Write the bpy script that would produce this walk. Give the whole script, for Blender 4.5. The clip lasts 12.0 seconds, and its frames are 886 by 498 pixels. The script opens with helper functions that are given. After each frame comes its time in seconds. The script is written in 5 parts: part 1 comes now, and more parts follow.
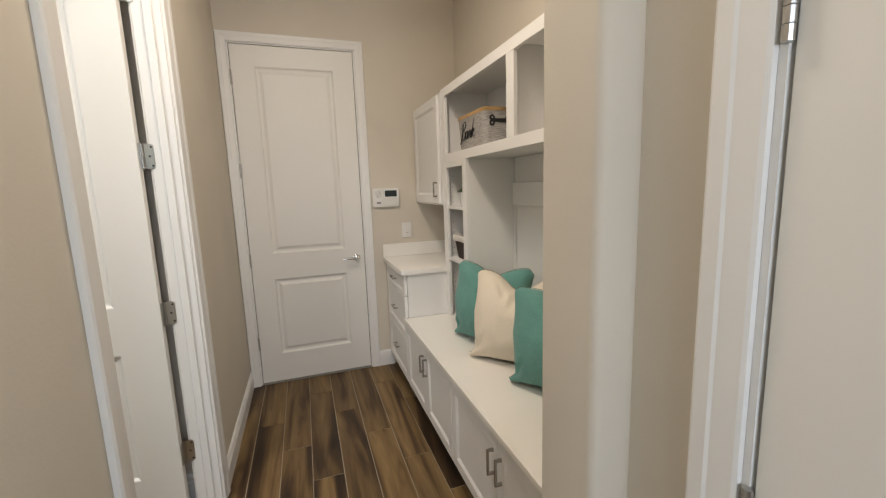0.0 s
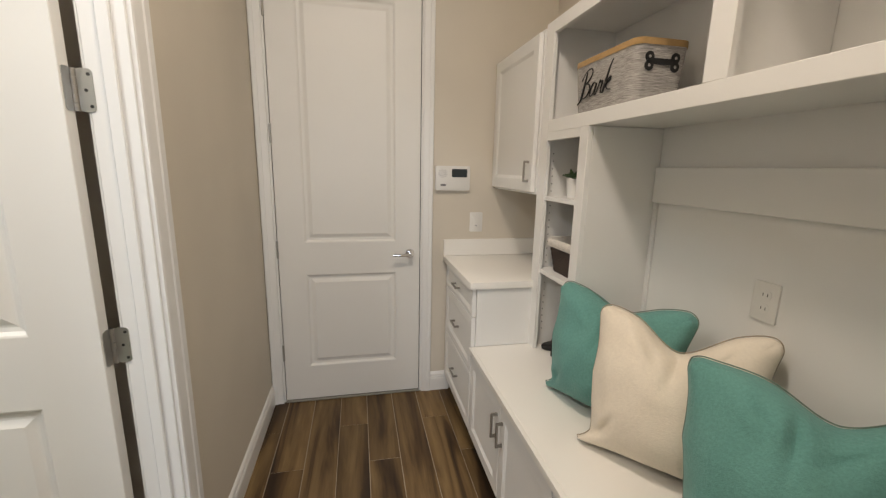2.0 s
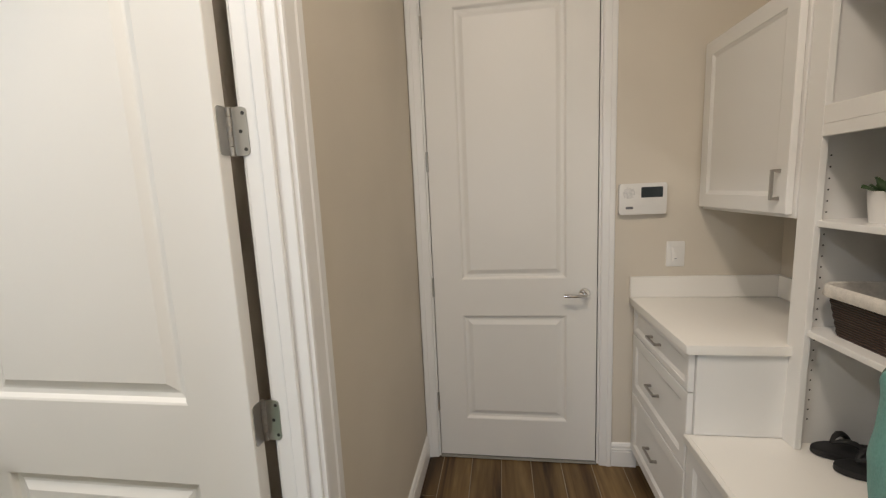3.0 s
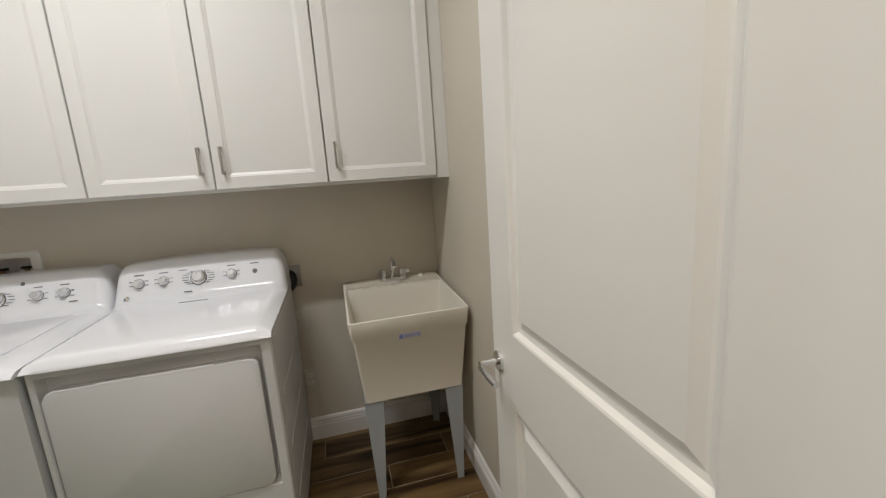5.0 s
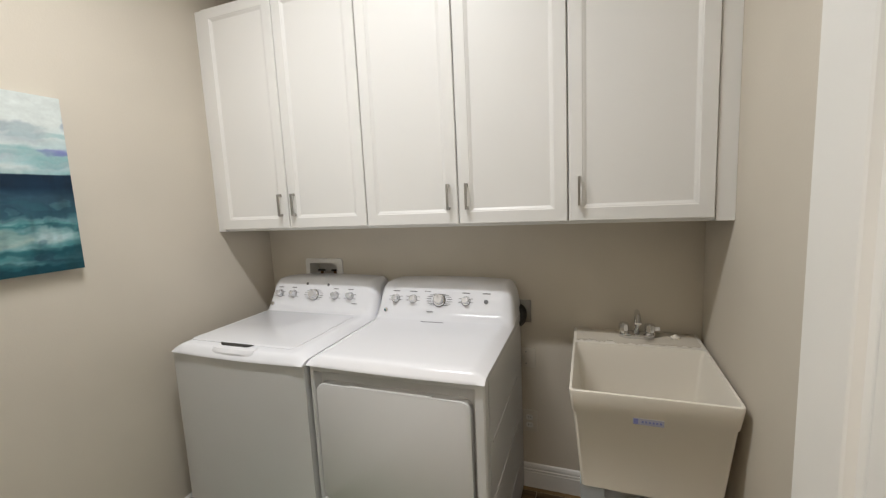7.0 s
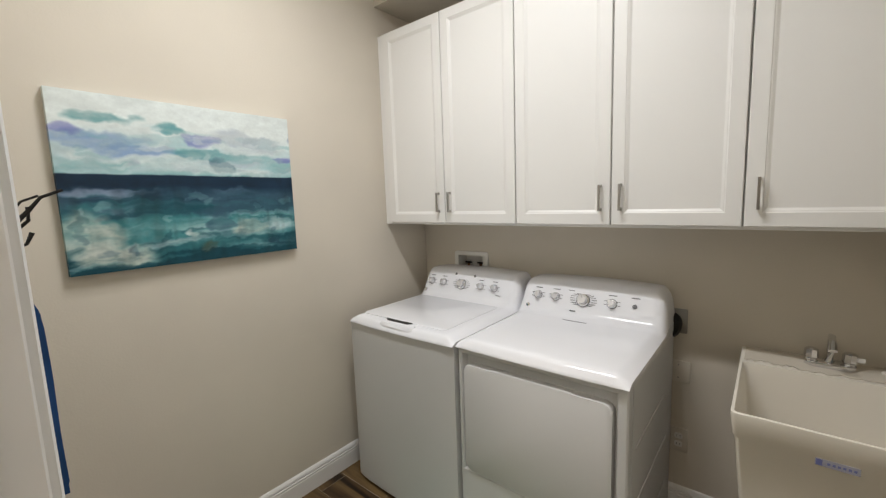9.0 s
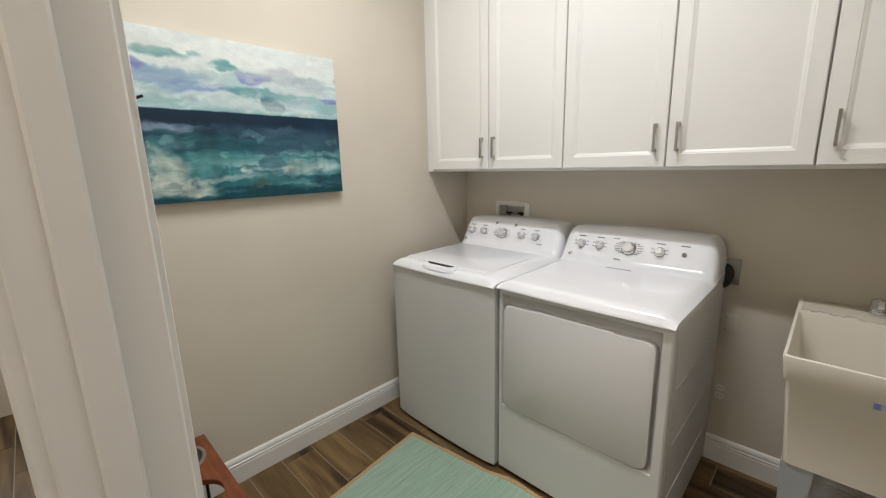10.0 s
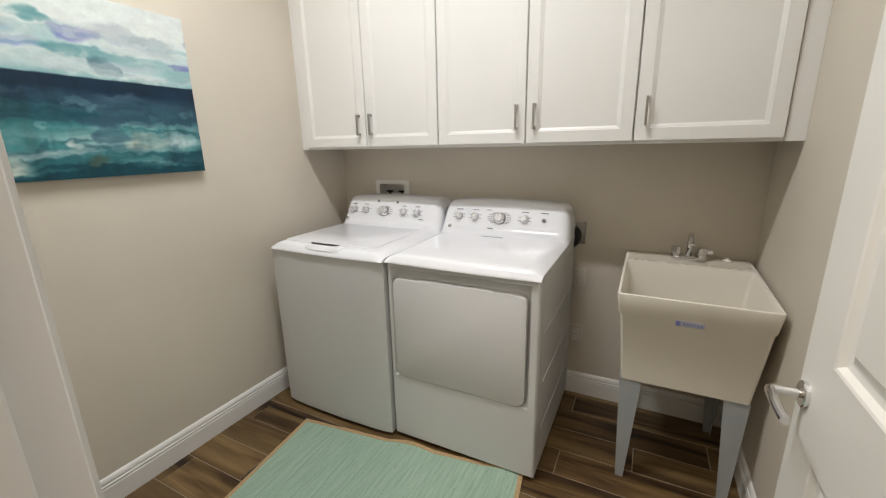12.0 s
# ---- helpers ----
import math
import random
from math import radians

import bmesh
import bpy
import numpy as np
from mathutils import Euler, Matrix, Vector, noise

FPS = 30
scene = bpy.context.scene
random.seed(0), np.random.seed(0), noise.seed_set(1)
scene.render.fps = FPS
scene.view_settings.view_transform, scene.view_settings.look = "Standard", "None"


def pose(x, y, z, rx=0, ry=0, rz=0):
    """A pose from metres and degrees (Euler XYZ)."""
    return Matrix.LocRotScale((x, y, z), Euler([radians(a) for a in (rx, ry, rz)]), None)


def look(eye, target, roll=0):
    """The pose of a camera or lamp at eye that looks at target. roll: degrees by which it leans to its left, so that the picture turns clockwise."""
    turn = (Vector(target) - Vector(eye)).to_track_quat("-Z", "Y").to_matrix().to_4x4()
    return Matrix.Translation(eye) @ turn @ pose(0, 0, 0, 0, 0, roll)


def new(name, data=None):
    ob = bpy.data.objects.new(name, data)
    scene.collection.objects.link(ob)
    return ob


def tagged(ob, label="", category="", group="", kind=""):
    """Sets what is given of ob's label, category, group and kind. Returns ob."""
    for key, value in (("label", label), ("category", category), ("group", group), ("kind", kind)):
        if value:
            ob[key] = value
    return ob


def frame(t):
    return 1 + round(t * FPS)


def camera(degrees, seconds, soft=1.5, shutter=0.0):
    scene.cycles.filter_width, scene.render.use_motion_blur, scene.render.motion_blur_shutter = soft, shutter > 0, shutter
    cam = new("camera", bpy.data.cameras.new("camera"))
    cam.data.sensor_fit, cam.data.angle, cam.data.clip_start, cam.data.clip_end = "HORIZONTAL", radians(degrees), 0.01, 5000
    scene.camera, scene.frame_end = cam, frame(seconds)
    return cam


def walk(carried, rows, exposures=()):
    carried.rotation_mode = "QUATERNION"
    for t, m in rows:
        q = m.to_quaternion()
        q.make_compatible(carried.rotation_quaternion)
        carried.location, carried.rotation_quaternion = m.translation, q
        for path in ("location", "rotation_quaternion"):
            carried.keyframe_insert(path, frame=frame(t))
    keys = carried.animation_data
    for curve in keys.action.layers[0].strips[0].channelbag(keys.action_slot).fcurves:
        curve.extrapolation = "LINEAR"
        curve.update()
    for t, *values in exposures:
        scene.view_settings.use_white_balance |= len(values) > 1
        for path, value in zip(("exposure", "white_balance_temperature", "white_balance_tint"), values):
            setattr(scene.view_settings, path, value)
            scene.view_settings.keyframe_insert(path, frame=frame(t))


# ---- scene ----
cam = camera(95.6, 12.0, 1.25)
PATH = [
    (0, (-0.065, 0.635, 1.434), (0.577, 2.506, 1.135), -1.9),
    (0.5, (-0.062, 0.811, 1.43), (0.461, 2.715, 1.108), -0.7),
    (1, (-0.048, 1.01, 1.427), (0.389, 2.927, 1.059), 0.0),
    (1.2, (-0.035, 1.108, 1.436), (0.373, 3.027, 1.049), 0.5),
    (1.5, (-0.022, 1.221, 1.43), (0.366, 3.144, 1.036), 1.2),
    (2, (0.001, 1.416, 1.434), (0.41, 3.334, 1.04), 1.2),
    (2.5, (-0.038, 1.602, 1.44), (0.196, 3.553, 1.067), 0.2),
    (3, (-0.094, 1.787, 1.459), (-0.386, 3.744, 1.169), -2.6),
    (3.5, (-0.238, 1.916, 1.443), (-1.1, 3.709, 1.239), -4.8),
    (3.6, (-0.275, 1.942, 1.442), (-1.253, 3.675, 1.242), -5.1),
    (3.7, (-0.316, 1.96, 1.437), (-1.409, 3.624, 1.245), -4.8),
    (5.3, (-0.571, 2.184, 1.383), (-2.505, 2.498, 0.981), -3.1),
    (5.5, (-0.632, 2.173, 1.377), (-2.575, 2.398, 0.964), -2.1),
    (6, (-0.719, 2.184, 1.376), (-2.675, 2.048, 0.981), -2.5),
    (6.5, (-0.753, 2.209, 1.416), (-2.664, 1.746, 1.048), -2.7),
    (7, (-0.709, 2.231, 1.494), (-2.574, 1.549, 1.25), -2.7),
    (7.2, (-0.696, 2.227, 1.538), (-2.549, 1.501, 1.338), -2.6),
    (8.8, (-0.618, 2.226, 1.548), (-2.21, 1.035, 1.333), -2.3),
    (9, (-0.603, 2.239, 1.519), (-2.133, 0.976, 1.273), -2.0),
    (9.2, (-0.58, 2.236, 1.501), (-2.058, 0.919, 1.216), -2.0),
    (9.5, (-0.562, 2.224, 1.458), (-1.988, 0.862, 1.124), -1.5),
    (10, (-0.555, 2.225, 1.422), (-1.949, 0.851, 1.01), -1.4),
    (10.5, (-0.553, 2.234, 1.412), (-1.966, 0.895, 0.955), -1.5),
    (11, (-0.55, 2.238, 1.404), (-2.045, 0.995, 0.935), -1.1),
    (11.5, (-0.541, 2.236, 1.403), (-2.151, 1.15, 0.926), -1.0),
    (12, (-0.495, 2.231, 1.389), (-2.22, 1.349, 0.891), -1.2),
]
EXPOSURES = [(0.0, -0.02), (1.0, 0.03), (2.5, 0.05), (3.5, -0.23), (4.4, -0.28), (5.5, -0.38), (6.5, -0.20), (7.2, -0.20), (9.0, -0.24), (10.0, -0.12), (11.5, -0.01), (12.0, -0.03)]
walk(cam, [(t, look(eye, target, roll)) for t, eye, target, roll in PATH], EXPOSURES)

# ---- world and lights ----
world = bpy.data.worlds.new("world")
scene.world = world
world.use_nodes = True
wn = world.node_tree
sky = wn.nodes.new("ShaderNodeTexSky")
sky.sky_type, sky.sun_disc = "NISHITA", False
sky.sun_elevation, sky.sun_rotation = radians(40), radians(160)
wn.links.new(sky.outputs["Color"], wn.nodes["Background"].inputs["Color"])
wn.nodes["Background"].inputs["Strength"].default_value = 0.08


def area_lamp(name, m, power, size, colour, spread=180, shape="DISK", size_y=None):
    d = bpy.data.lights.new(name, "AREA")
    d.energy, d.shape, d.size, d.color, d.spread = power, shape, size, colour, radians(spread)
    if size_y:
        d.size_y = size_y
    ob = new(name, d)
    ob.matrix_basis = m
    return ob


WARM = (1.0, 0.855, 0.71)
NEUTRAL = (0.970, 0.970, 0.976)
for k in range(4):
    area_lamp("laundry_bulb", pose(-1.36, 1.10 + 0.20 * k, 2.96), 6.9, 0.07, NEUTRAL, 160)
area_lamp("hall_lamp", pose(0.0, 2.0, 3.03), 23, 0.30, WARM, 176)
area_lamp("entry_lamp", pose(-0.25, 0.55, 3.03), 2.2, 0.16, WARM, 150)
area_lamp("window_light", pose(0, -1.18, 1.55, 90, 0, 0), 24, 0.8, (0.74, 0.85, 1.0), 180, "RECTANGLE", 1.2)


# ---- materials ----
def material(name, colour, rough=0.5, metal=0.0, spec=0.5):
    m = bpy.data.materials.new(name)
    m.use_nodes = True
    b = m.node_tree.nodes["Principled BSDF"]
    b.inputs["Base Color"].default_value = (*colour, 1)
    b.inputs["Roughness"].default_value, b.inputs["Metallic"].default_value = rough, metal
    b.inputs["Specular IOR Level"].default_value = spec
    return m


def coords(m, scale=(1, 1, 1), offset=False):
    n, l = m.node_tree.nodes, m.node_tree.links
    g, mp = n.new("ShaderNodeTexCoord"), n.new("ShaderNodeMapping")
    mp.inputs["Scale"].default_value = scale
    l.new(g.outputs["Object"], mp.inputs["Vector"])
    if offset:
        info, mul = n.new("ShaderNodeObjectInfo"), n.new("ShaderNodeMath")
        mul.operation = "MULTIPLY"
        mul.inputs[1].default_value = 37.0
        l.new(info.outputs["Random"], mul.inputs[0])
        l.new(mul.outputs[0], mp.inputs["Location"])
    return mp.outputs["Vector"]


def noise_tex(m, vec, scale, detail=3.0, rough=0.5, distort=0.0):
    t = m.node_tree.nodes.new("ShaderNodeTexNoise")
    t.inputs["Scale"].default_value, t.inputs["Detail"].default_value = scale, detail
    t.inputs["Roughness"].default_value, t.inputs["Distortion"].default_value = rough, distort
    m.node_tree.links.new(vec, t.inputs["Vector"])
    return t.outputs["Fac"]


def ramp(m, fac, stops):
    r = m.node_tree.nodes.new("ShaderNodeValToRGB")
    while len(r.color_ramp.elements) < len(stops):
        r.color_ramp.elements.new(0.5)
    for e, (p, c) in zip(r.color_ramp.elements, stops):
        e.position, e.color = p, (*c, 1) if len(c) == 3 else c
    m.node_tree.links.new(fac, r.inputs["Fac"])
    return r.outputs["Color"]


def mix(m, fac, a, b, mode="MIX"):
    x = m.node_tree.nodes.new("ShaderNodeMix")
    x.data_type, x.blend_type = "RGBA", mode
    for sock, v in ((x.inputs[0], fac), (x.inputs[6], a), (x.inputs[7], b)):
        if isinstance(v, (int, float)):
            sock.default_value = v
        elif isinstance(v, tuple):
            sock.default_value = (*v, 1)
        else:
            m.node_tree.links.new(v, sock)
    return x.outputs[2]


def math_node(m, op, a, b=0.0, c=0.0):
    x = m.node_tree.nodes.new("ShaderNodeMath")
    x.operation = op
    for sock, v in zip(x.inputs, (a, b, c)):
        if isinstance(v, (int, float)):
            sock.default_value = v
        else:
            m.node_tree.links.new(v, sock)
    return x.outputs[0]


def set_in(m, **kw):
    b = m.node_tree.nodes["Principled BSDF"]
    for k, v in kw.items():
        m.node_tree.links.new(v, b.inputs[{"col": "Base Color", "rough": "Roughness", "normal": "Normal"}[k]])


def bump(m, height, strength=0.2, dist=0.002):
    b = m.node_tree.nodes.new("ShaderNodeBump")
    b.inputs["Strength"].default_value, b.inputs["Distance"].default_value = strength, dist
    m.node_tree.links.new(height, b.inputs["Height"])
    set_in(m, normal=b.outputs["Normal"])


def painted(name, colour, rough, peel, strength, vary=0.04):
    """Paint with a faint roller or spray texture and slow tone changes."""
    m = material(name, colour, rough)
    v = coords(m)
    slow = noise_tex(m, v, 1.7, 3)
    dark = tuple(c * (1 - vary) for c in colour)
    lite = tuple(min(1, c * (1 + vary)) for c in colour)
    set_in(m, col=ramp(m, slow, [(0.3, dark), (0.7, lite)]))
    bump(m, noise_tex(m, v, peel, 3, 0.6), strength, 0.001)
    return m


WALL = painted("wall_paint", (0.645, 0.590, 0.500), 0.75, 130, 0.45)
CEIL = painted("ceiling_paint", (0.80, 0.785, 0.75), 0.85, 90, 0.5)
WHITE = painted("white_enamel", (0.82, 0.81, 0.785), 0.38, 55, 0.06, 0.015)
DOORPAINT = painted("door_enamel", (0.80, 0.785, 0.745), 0.42, 90, 0.10, 0.015)
TRIM = painted("trim_enamel", (0.80, 0.79, 0.765), 0.35, 60, 0.06, 0.015)
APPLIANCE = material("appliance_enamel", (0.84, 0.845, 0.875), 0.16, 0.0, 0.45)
# the machines' white enamel, darkened for the shade on their upright faces
APPLIANCE_SHADED = painted("appliance_enamel_shaded", (0.63, 0.63, 0.625), 0.62, 400, 0.04, 0.01)
CONSOLE_GREY = material("grey_print", (0.16, 0.16, 0.17), 0.5)
NICKEL = material("brushed_nickel", (0.42, 0.40, 0.37), 0.33, 1.0)
CHROME = material("chrome", (0.76, 0.76, 0.77), 0.08, 1.0)
GALV = material("galvanised_steel", (0.30, 0.295, 0.28), 0.38, 1.0)
STEEL = material("satin_steel", (0.55, 0.54, 0.52), 0.28, 1.0)
SILL = material("dull_aluminium", (0.22, 0.21, 0.19), 0.6)
BLACK = material("black_rubber", (0.012, 0.012, 0.013), 0.55)
IRON = material("dark_iron", (0.02, 0.018, 0.016), 0.5, 0.6)
DARK = material("dark_recess", (0.03, 0.028, 0.026), 0.7)
COUNTER = painted("solid_surface", (0.86, 0.835, 0.785), 0.3, 300, 0.02, 0.01)
TUB = painted("cream_plastic", (0.82, 0.775, 0.69), 0.42, 220, 0.06, 0.025)
LEGGREY = painted("grey_legs", (0.36, 0.385, 0.40), 0.45, 120, 0.05, 0.05)
PLATE_BEIGE = material("almond_plastic", (0.66, 0.615, 0.54), 0.45)
PLATE = material("white_plastic", (0.78, 0.765, 0.73), 0.4)
SCREEN = material("lcd_screen", (0.035, 0.045, 0.05), 0.12)
BLUE = material("blue_print", (0.15, 0.17, 0.38), 0.5)
PALE = material("pale_label", (0.36, 0.36, 0.43), 0.5)
BRASS = material("brass_valve", (0.25, 0.13, 0.07), 0.4, 0.8)
LEAF = painted("succulent_leaf", (0.07, 0.13, 0.05), 0.5, 60, 0.1, 0.3)
POT = material("white_pot", (0.75, 0.74, 0.72), 0.35)
NAVY = material("navy_cloth", (0.008, 0.050, 0.17), 0.85)
GROUT = painted("grout", (0.33, 0.275, 0.20), 0.9, 300, 0.3, 0.1)


def wood_tile():
    m = material("wood_look_tile", (0.2, 0.12, 0.06), 0.4, 0.0, 0.35)
    v = coords(m, (1, 0.09, 1), True)
    fine = noise_tex(m, v, 42, 5, 0.62, 0.6)
    broad = noise_tex(m, v, 8.5, 3, 0.5, 1.1)
    base = ramp(m, broad, [(0.33, (0.026, 0.015, 0.009)), (0.42, (0.080, 0.049, 0.026)), (0.50, (0.165, 0.112, 0.060)), (0.68, (0.260, 0.188, 0.106))])
    grain = ramp(m, fine, [(0.3, (0.55, 0.52, 0.5)), (0.65, (1.0, 1.0, 1.0))])
    col = mix(m, 0.75, base, grain, "MULTIPLY")
    info = m.node_tree.nodes.new("ShaderNodeObjectInfo")
    tone = ramp(m, info.outputs["Random"], [(0.0, (0.62, 0.61, 0.60)), (0.5, (0.80, 0.79, 0.78)), (1.0, (0.96, 0.94, 0.90))])
    set_in(m, col=mix(m, 1.0, mix(m, 1.0, col, (1.14, 1.05, 0.82), "MULTIPLY"), tone, "MULTIPLY"), rough=math_node(m, "MULTIPLY_ADD", fine, 0.2, 0.36))
    bump(m, fine, 0.12, 0.001)
    return m


def cloth(name, colour, thread=900, lump=60, strength=0.6, vary=0.12, rough=0.95):
    m = material(name, colour, rough, 0, 0.15)
    v = coords(m)
    lumps = noise_tex(m, v, lump, 4, 0.6)
    set_in(m, col=ramp(m, lumps, [(0.3, tuple(c * (1 - vary) for c in colour)), (0.7, tuple(c * (1 + vary) for c in colour))]))
    both = math_node(m, "ADD", noise_tex(m, v, thread, 2), lumps)
    bump(m, both, strength, 0.002)
    m.node_tree.nodes["Principled BSDF"].inputs["Sheen Weight"].default_value = 0.15
    return m


FLOORTILE = wood_tile()
TEAL = cloth("teal_linen", (0.135, 0.315, 0.283), 420, 150, 0.75, 0.10)
CREAM = cloth("cream_boucle", (0.80, 0.72, 0.60), 420, 110, 0.7, 0.035)
PIPING = cloth("taupe_piping", (0.40, 0.33, 0.25))
PIPING_TEAL = cloth("taupe_teal_piping", (0.17, 0.23, 0.19))
SILVER = material("silver_plastic", (0.80, 0.80, 0.82), 0.26, 0.6)
LINER = cloth("white_liner", (0.72, 0.68, 0.62))
LEATHER = cloth("tan_rim", (0.43, 0.275, 0.12), 300, 40)


def basket_canvas():
    m = material("grey_canvas", (0.4, 0.38, 0.36), 0.95, 0, 0.1)
    v = coords(m, (6, 6, 90))
    n = noise_tex(m, v, 5, 4, 0.7)
    set_in(m, col=ramp(m, n, [(0.32, (0.20, 0.19, 0.185)), (0.52, (0.40, 0.38, 0.36)), (0.72, (0.62, 0.60, 0.57))]))
    bump(m, n, 0.4, 0.002)
    return m


CANVAS = basket_canvas()


def wicker():
    m = material("dark_wicker", (0.03, 0.015, 0.008), 0.6)
    w = m.node_tree.nodes.new("ShaderNodeTexWave")
    w.inputs["Scale"].default_value, w.inputs["Distortion"].default_value = 42, 1.5
    w.bands_direction = "Z"
    m.node_tree.links.new(coords(m), w.inputs["Vector"])
    set_in(m, col=ramp(m, w.outputs["Fac"], [(0.2, (0.012, 0.006, 0.004)), (0.8, (0.06, 0.028, 0.015))]))
    bump(m, w.outputs["Fac"], 0.8, 0.004)
    return m


WICKER = wicker()


def mahogany():
    m = material("red_brown_wood", (0.2, 0.06, 0.03), 0.4)
    n = noise_tex(m, coords(m, (14, 1.2, 14)), 6, 5, 0.6, 0.8)
    set_in(m, col=ramp(m, n, [(0.3, (0.13, 0.032, 0.012)), (0.7, (0.27, 0.085, 0.032))]))
    return m


MAHOGANY = mahogany()


def rug_weave():
    m = material("green_rag_weave", (0.25, 0.4, 0.3), 0.95, 0, 0.1)
    a = noise_tex(m, coords(m, (1.8, 26, 1)), 3, 4, 0.6)
    b = noise_tex(m, coords(m, (30, 30, 1)), 6, 2)
    c = ramp(m, a, [(0.28, (0.25, 0.36, 0.28)), (0.5, (0.32, 0.45, 0.355)), (0.75, (0.40, 0.52, 0.42))])
    fleck = noise_tex(m, coords(m, (9, 42, 1)), 3.1, 2, 0.4)
    c = mix(m, ramp(m, fleck, [(0.70, (0, 0, 0)), (0.76, (0.7, 0.7, 0.7))]), c, (0.10, 0.17, 0.13))
    pale = noise_tex(m, coords(m, (1.4, 95, 1)), 2.3, 3, 0.5)
    c = mix(m, ramp(m, pale, [(0.58, (0, 0, 0)), (0.70, (0.55, 0.55, 0.55))]), c, (0.46, 0.60, 0.50))
    set_in(m, col=mix(m, 0.15, c, ramp(m, b, [(0.35, (0.10, 0.18, 0.13)), (0.65, (0.45, 0.55, 0.45))])))
    bump(m, a, 0.6, 0.003)
    return m


RUG = rug_weave()
JUTE = cloth("jute_edge", (0.46, 0.32, 0.17), 200, 150, 1.0, 0.25)


def seascape():
    """A matt watercolour print; its washes are laid on the canvas by paint_washes()."""
    m = material("seascape_print", (0.5, 0.6, 0.65), 0.6, 0, 0.3)
    n, l = m.node_tree.nodes, m.node_tree.links
    a = n.new("ShaderNodeAttribute")
    a.attribute_name = "paint"
    v = coords(m)
    grain = ramp(m, noise_tex(m, v, 90, 4, 0.6), [(0.3, (0.90, 0.90, 0.90)), (0.7, (1.0, 1.0, 1.0))])
    set_in(m, col=mix(m, 0.7, a.outputs["Color"], grain, "MULTIPLY"))
    bump(m, noise_tex(m, v, 700, 2), 0.15, 0.001)
    return m


SEASCAPE = seascape()

# ---- building helpers ----
BASE = {}


def smooth_by_angle(me, deg=35):
    lim = math.cos(radians(deg))
    for p in me.polygons:
        p.use_smooth = True
    b = bmesh.new()
    b.from_mesh(me)
    for e in b.edges:
        e.smooth = len(e.link_faces) == 2 and e.link_faces[0].normal.dot(e.link_faces[1].normal) > lim
    b.to_mesh(me)
    b.free()


def thing(name, base, label="", category="", group="", kind=""):
    """An empty at the base of a thing; its parts are given in the place's own coordinates."""
    ob = new(name)
    ob.location = base
    ob.empty_display_size = 0.1
    BASE[ob.name] = Vector(base)
    return tagged(ob, label, category, group, kind)


def part(name, bm, mat, parent=None, label="", smooth=True):
    """Links a bmesh as one mesh object, under a thing or a part."""
    if parent is not None:
        bmesh.ops.translate(bm, verts=bm.verts, vec=-BASE[parent.name])
    bmesh.ops.recalc_face_normals(bm, faces=bm.faces)
    me = bpy.data.meshes.new(name)
    bm.to_mesh(me)
    bm.free()
    me.materials.append(mat)
    if smooth:
        smooth_by_angle(me)
    ob = new(name, me)
    if parent is not None:
        ob.parent = parent
        BASE[ob.name] = BASE[parent.name]
    if label:
        ob["label"] = label
    return ob


def solid(name, bm, mat, label, category, kind="", group="", smooth=True):
    """A thing of one mesh, with its origin at the middle of its base."""
    xs, ys, zs = zip(*[v.co for v in bm.verts])
    o = Vector(((min(xs) + max(xs)) / 2, (min(ys) + max(ys)) / 2, min(zs)))
    bmesh.ops.translate(bm, verts=bm.verts, vec=-o)
    ob = part(name, bm, mat, None, "", smooth)
    ob.location = o
    BASE[ob.name] = o
    return tagged(ob, label, category, group, kind)


def box(x0, y0, z0, x1, y1, z1, bev=0.0, seg=1, bm=None):
    bm = bm or bmesh.new()
    r = bmesh.ops.create_cube(bm, size=1.0)
    vs = r["verts"]
    for v in vs:
        v.co = Vector((x0 + (v.co.x + 0.5) * (x1 - x0), y0 + (v.co.y + 0.5) * (y1 - y0), z0 + (v.co.z + 0.5) * (z1 - z0)))
    if bev:
        es = list({e for v in vs for e in v.link_edges})
        bmesh.ops.bevel(bm, geom=es, offset=bev, segments=seg, profile=0.5, affect="EDGES")
    return bm


def prism(outline, z0, z1, bm=None, to=None, bev=0.0):
    """Extrudes a closed outline from z0 to z1; to maps (u, v, w) to the place."""
    bm = bm or bmesh.new()
    to = to or (lambda u, v, w: (u, v, w))
    lo = [bm.verts.new(to(u, v, z0)) for u, v in outline]
    hi = [bm.verts.new(to(u, v, z1)) for u, v in outline]
    n = len(outline)
    fs = [bm.faces.new(lo), bm.faces.new(hi[::-1])]
    for i in range(n):
        fs.append(bm.faces.new((lo[i], lo[(i + 1) % n], hi[(i + 1) % n], hi[i])))
    if bev:
        es = [e for f in fs[:2] for e in f.edges]
        bmesh.ops.bevel(bm, geom=list(set(es)), offset=bev, segments=2, profile=0.5, affect="EDGES")
    return bm


def rounded(u0, v0, u1, v1, r, seg=5):
    pts = []
    for cu, cv, a in ((u1 - r, v1 - r, 0), (u0 + r, v1 - r, 90), (u0 + r, v0 + r, 180), (u1 - r, v0 + r, 270)):
        pts += [(cu + r * math.cos(radians(a + 90 * k / seg)), cv + r * math.sin(radians(a + 90 * k / seg))) for k in range(seg + 1)]
    return pts


def loft(rings, bm=None, cap0=True, cap1=True, close=True):
    bm = bm or bmesh.new()
    vs = [[bm.verts.new(p) for p in ring] for ring in rings]
    n = len(rings[0])
    for a, b in zip(vs, vs[1:]):
        for i in range(n if close else n - 1):
            j = (i + 1) % n
            bm.faces.new((a[i], a[j], b[j], b[i]))
    if cap0:
        bm.faces.new(vs[0][::-1])
    if cap1:
        bm.faces.new(vs[-1])
    return bm


